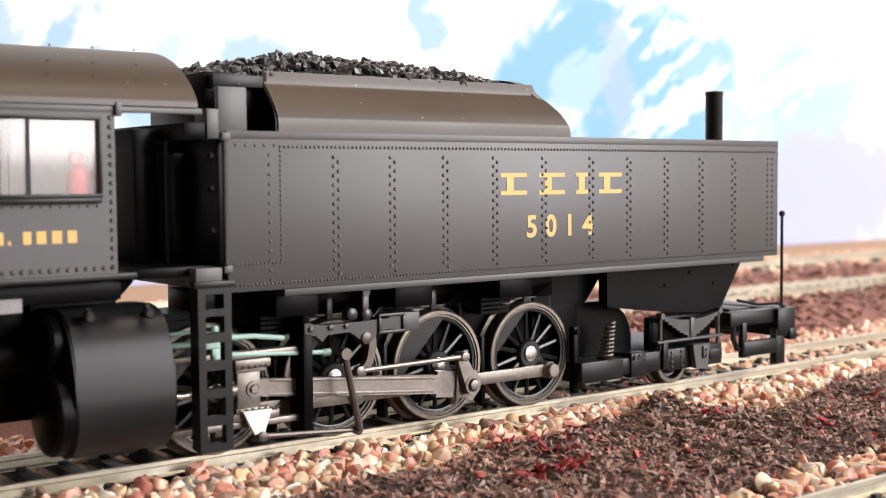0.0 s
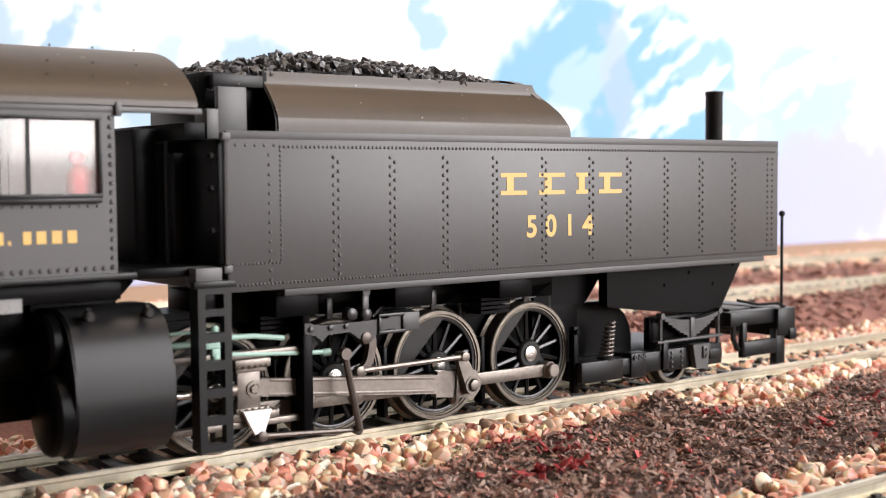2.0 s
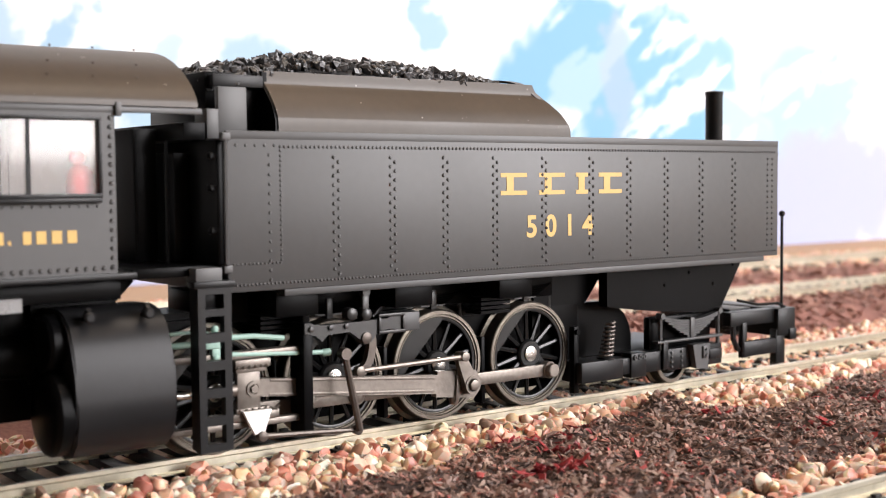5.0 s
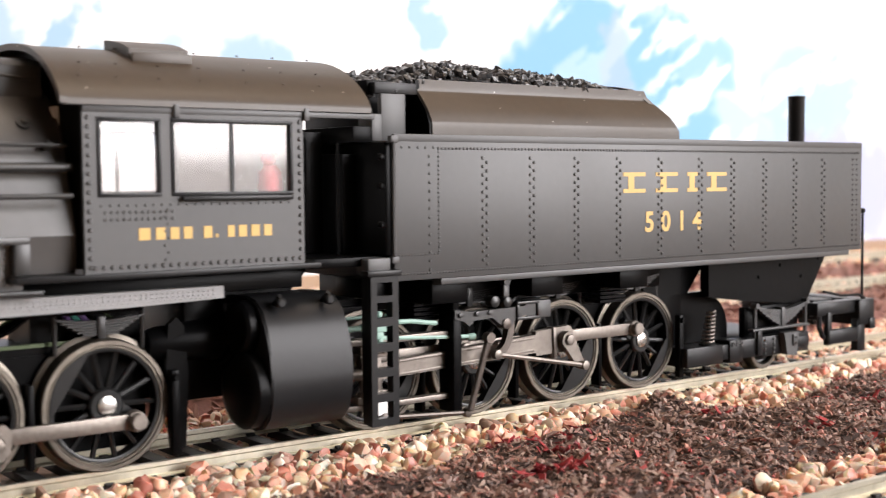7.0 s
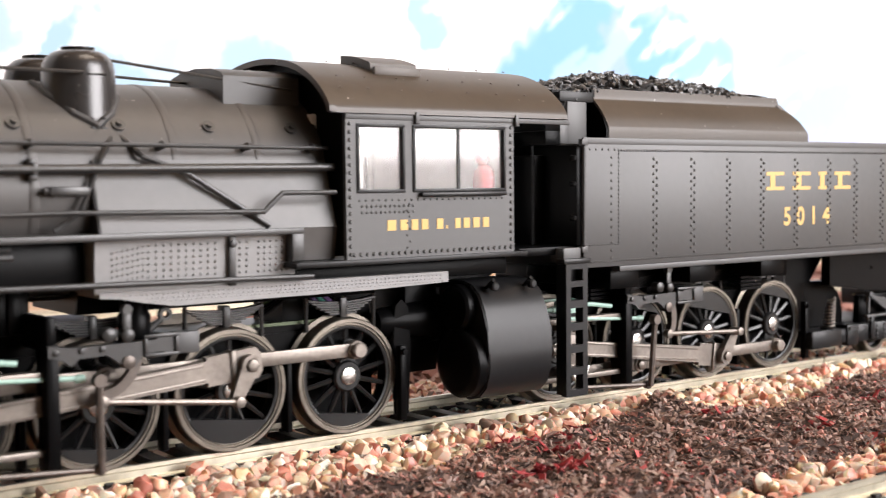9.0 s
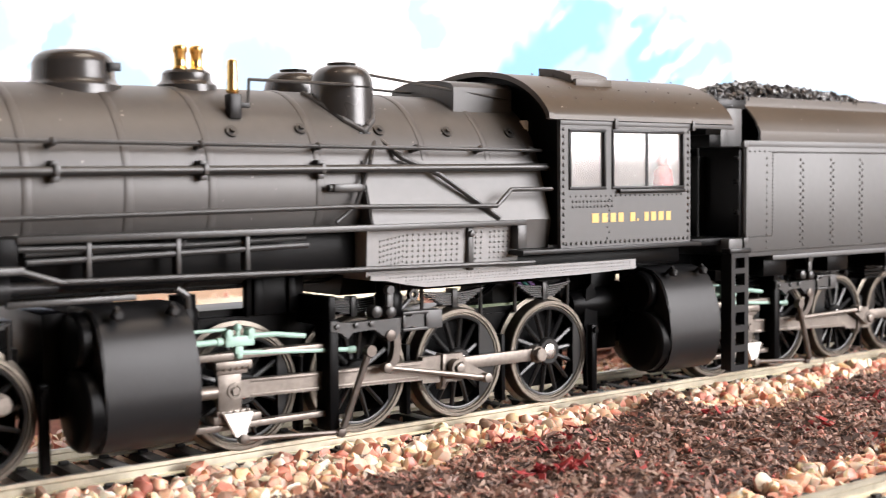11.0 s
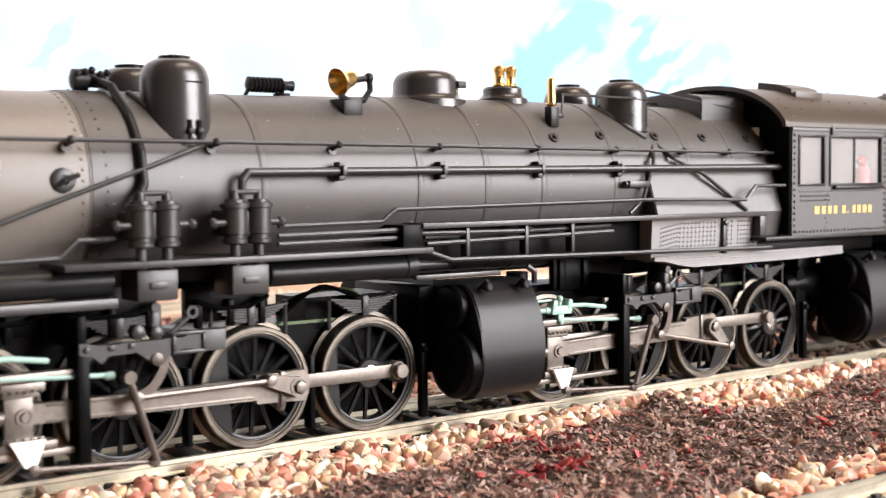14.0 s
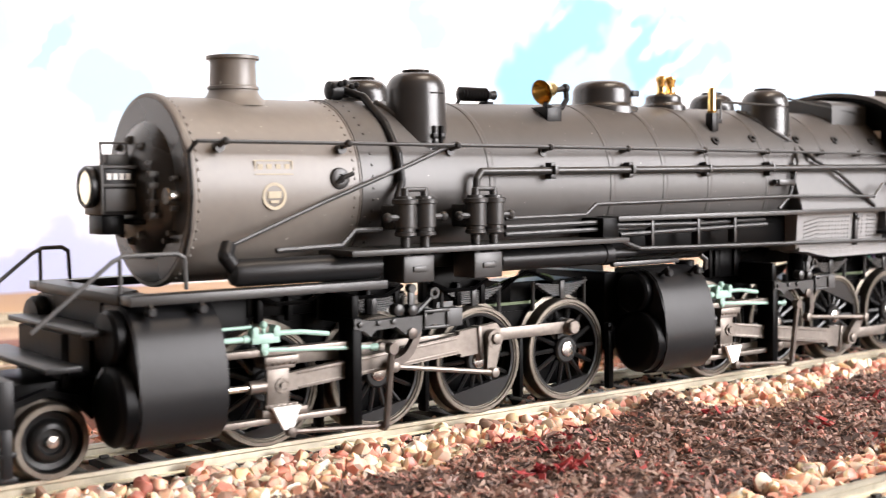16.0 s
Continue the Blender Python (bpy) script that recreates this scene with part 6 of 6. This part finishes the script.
# underframe and trailing truck; the underframe's tone includes the shade beneath the tank
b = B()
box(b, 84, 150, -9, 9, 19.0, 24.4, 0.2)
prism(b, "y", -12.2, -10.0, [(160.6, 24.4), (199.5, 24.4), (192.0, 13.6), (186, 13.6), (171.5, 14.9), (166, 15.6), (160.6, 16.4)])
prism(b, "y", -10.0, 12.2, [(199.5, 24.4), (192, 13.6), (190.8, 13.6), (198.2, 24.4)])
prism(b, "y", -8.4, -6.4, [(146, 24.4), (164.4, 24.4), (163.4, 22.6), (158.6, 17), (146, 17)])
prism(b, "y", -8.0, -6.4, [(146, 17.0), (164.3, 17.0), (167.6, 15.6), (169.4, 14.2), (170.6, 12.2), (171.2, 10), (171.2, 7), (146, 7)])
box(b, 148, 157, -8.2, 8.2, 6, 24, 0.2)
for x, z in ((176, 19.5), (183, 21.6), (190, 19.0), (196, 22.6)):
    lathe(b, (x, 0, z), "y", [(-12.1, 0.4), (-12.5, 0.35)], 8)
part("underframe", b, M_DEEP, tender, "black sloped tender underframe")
for x in (92, 113, 134):
    b = box(B(), x - 3.6, x + 3.6, -17.5, -8, 20.2, 24, 0.2)
    for k in range(4):
        box(b, x - 3.2, x + 3.2, -12.2, -8, 17.2 + k * 0.75, 17.7 + k * 0.75)
    part("side_bracket", b, M_DEEP, tender)
truck_wheel(tender, 180.2, 4.4)
b = box(B(), 165.9, 170.0, -13.2, -10.4, 2.8, 7.4, 0.25)
box(b, 169.9, 176.0, -13.0, -11.0, 3.4, 7.2, 0.2), box(b, 175.8, 191.5, -13.2, -11.0, 3.2, 7.3, 0.2)
box(b, 174.2, 175.6, -13.6, -12.9, 3.6, 9.2, 0.15), box(b, 166, 192, -10.9, 10.9, 5, 7.2, 0.2)
box(b, 187.4, 191.0, -13.7, -13.1, 4.4, 6.4, 0.12)
truck = part("trailing_truck", b, M_BLACK, tender, "black trailing truck frame")
part("truck_bolster", box(B(), 172.8, 190.4, -11.2, -9.6, 7.2, 13.4, 0.3), M_DEEP, truck)
b = prism(B(), "y", -14.6, -13.0, [(181.4, 7.8), (186.3, 7.8), (185.6, 2.8), (182.4, 3.2)])
box(b, 184.0, 185.4, -15.0, -14.5, 5.0, 7.4, 0.12)
part("axle_box", b, M_BODY, truck)
b = B()
for x in (168.0, 169.2, 170.4):
    lathe(b, (x - 1.2, 0, 6.6), "y", [(-13.1, 0.5), (-13.6, 0.5), (-13.6, 0.25), (-13.3, 0.2)], 10)
for x in (176.8, 179.6):
    for z in (3.9, 4.8, 5.7, 6.6):
        lathe(b, (x, 0, z), "y", [(-13.1, 0.26), (-13.5, 0.24), (-13.55, 0.1)], 6)
for z in (5.6, 6.7):
    lathe(b, (184.7, 0, z), "y", [(-14.9, 0.3), (-15.3, 0.28)], 6)
part("truck_bolts", b, M_BODY, truck, "small bolt heads", "stuff")
b = B()
for k in range(8):
    half = 8.6 - 1.05 * k
    strip(b, "y", -13.3, -11.9, [(182.5 + half * u, 12.5 - 0.42 * k + 1.35 * (u * half / 8.6) ** 2) for u in np.linspace(1, -1, 11)], 0.34)
box(b, 181.9, 183.1, -13.6, -11.6, 9.0, 13.0, 0.15)
for x in (174.2, 190.8):
    rod(b, (x, -12.7, 7.2), (x, -12.7, 13.6), 0.42, 8)
    lathe(b, (x, 0, 13.7), "y", [(-12.0, 0.6), (-13.5, 0.6)], 10)
part("leaf_spring", b, M_BODY, truck)
part("spring_bar", box(B(), 172.5, 191.2, -13.7, -12.3, 8.6, 9.1, 0.12), M_BODY, truck)
b = B()
pts = [(160.4 + 0.022 * a + (1.25 - 0.008 * a) * math.cos(a), -12 + (1.25 - 0.008 * a) * math.sin(a), 7.1 + a * 0.115) for a in np.linspace(0, math.tau * 9, 136)]
for p, q in zip(pts, pts[1:]):
    rod(b, p, q, 0.23, 5, caps=False)
part("coil_spring", b, M_ROD, truck, "bright coil spring")
b = box(B(), 153, 163.6, -13.4, -8, 3.1, 6.9, 0.25)
box(b, 163.4, 166.4, -12.8, -9, 3.6, 6.6, 0.2), rod(b, (160.4, -12, 6.8), (161.2, -12, 12.6), 0.6, 10)
lathe(b, (160.4, -12, 0), "z", [(6.8, 1.7), (7.2, 1.7), (7.25, 0.5)], 16)
part("spring_seat", b, M_BLACK, truck)
# rear end: pipe, drawbeam, coupling and lifting rod
part("rear_exhaust_pipe", lathe(B(), (204.6, 0, 0), "z", [(12, 1.8), (57.0, 1.8), (57.4, 1.95), (57.9, 1.95), (58.0, 1.5), (54, 1.4)], 28), M_BLACK, tender, "tall black rear exhaust pipe")
b = box(B(), 192, 207, -15.0, -12.6, 10.4, 13.2, 0.2)
box(b, 205.6, 211.2, -16, 16, 7.6, 13.2, 0.25), box(b, 199, 207, -9, 9, 10.5, 13, 0.2)
box(b, 195.4, 207, -15.6, -14, 4.2, 7.2, 0.2), box(b, 195.2, 196.6, -15.4, -14.2, 4, 11, 0.15), box(b, 205.4, 208.2, -15.7, -14, 2.0, 9, 0.15)
part("rear_beam", b, M_BLACK, tender, "black rear beam and step")
b = box(B(), 208.6, 213.5, -2.2, 2.2, 6.2, 10.4, 0.4)
box(b, 209, 211.2, -16.4, -14.6, 6.6, 9.0, 0.3)
part("coupler", b, M_BLACK, tender)
b = rod(B(), (207.9, -15, 12), (207.9, -15, 32.4), 0.3, 8)
ball(b, (207.9, -15, 32.4), 0.65, 8, 6)
part("marker_staff", b, M_BLACK, tender, "thin upright staff")
part("lifting_rod", tube(B(), [(194, -15, 15.6), (200, -15.2, 14.4), (206.4, -15.2, 14.2), (208.6, -15.2, 13.4)], 0.3, 6), M_BLACK, tender)
part("air_hose", tube(B(), [(193.4, -14.4, 11), (193.4, -14.4, 8), (194.6, -14.4, 6), (196.4, -14.4, 5.2)], 0.55, 8), M_BLACK, tender)
b = ball(B(), (200.4, -18.6, 44.4), 0.9, 10, 8)
part("marker_knob", b, M_BLACK, tender)


def motions():
    steps = [0.0] + [5.2 + 0.1 * k for k in range(109)]
    for body in (locomotive, tender):
        walk(body, [(t, pose(way(t) * U, 0, 0)) for t in steps])
    for ob, at in MOVING:
        walk(ob, [(t, at(t)) for t in steps])



motions()
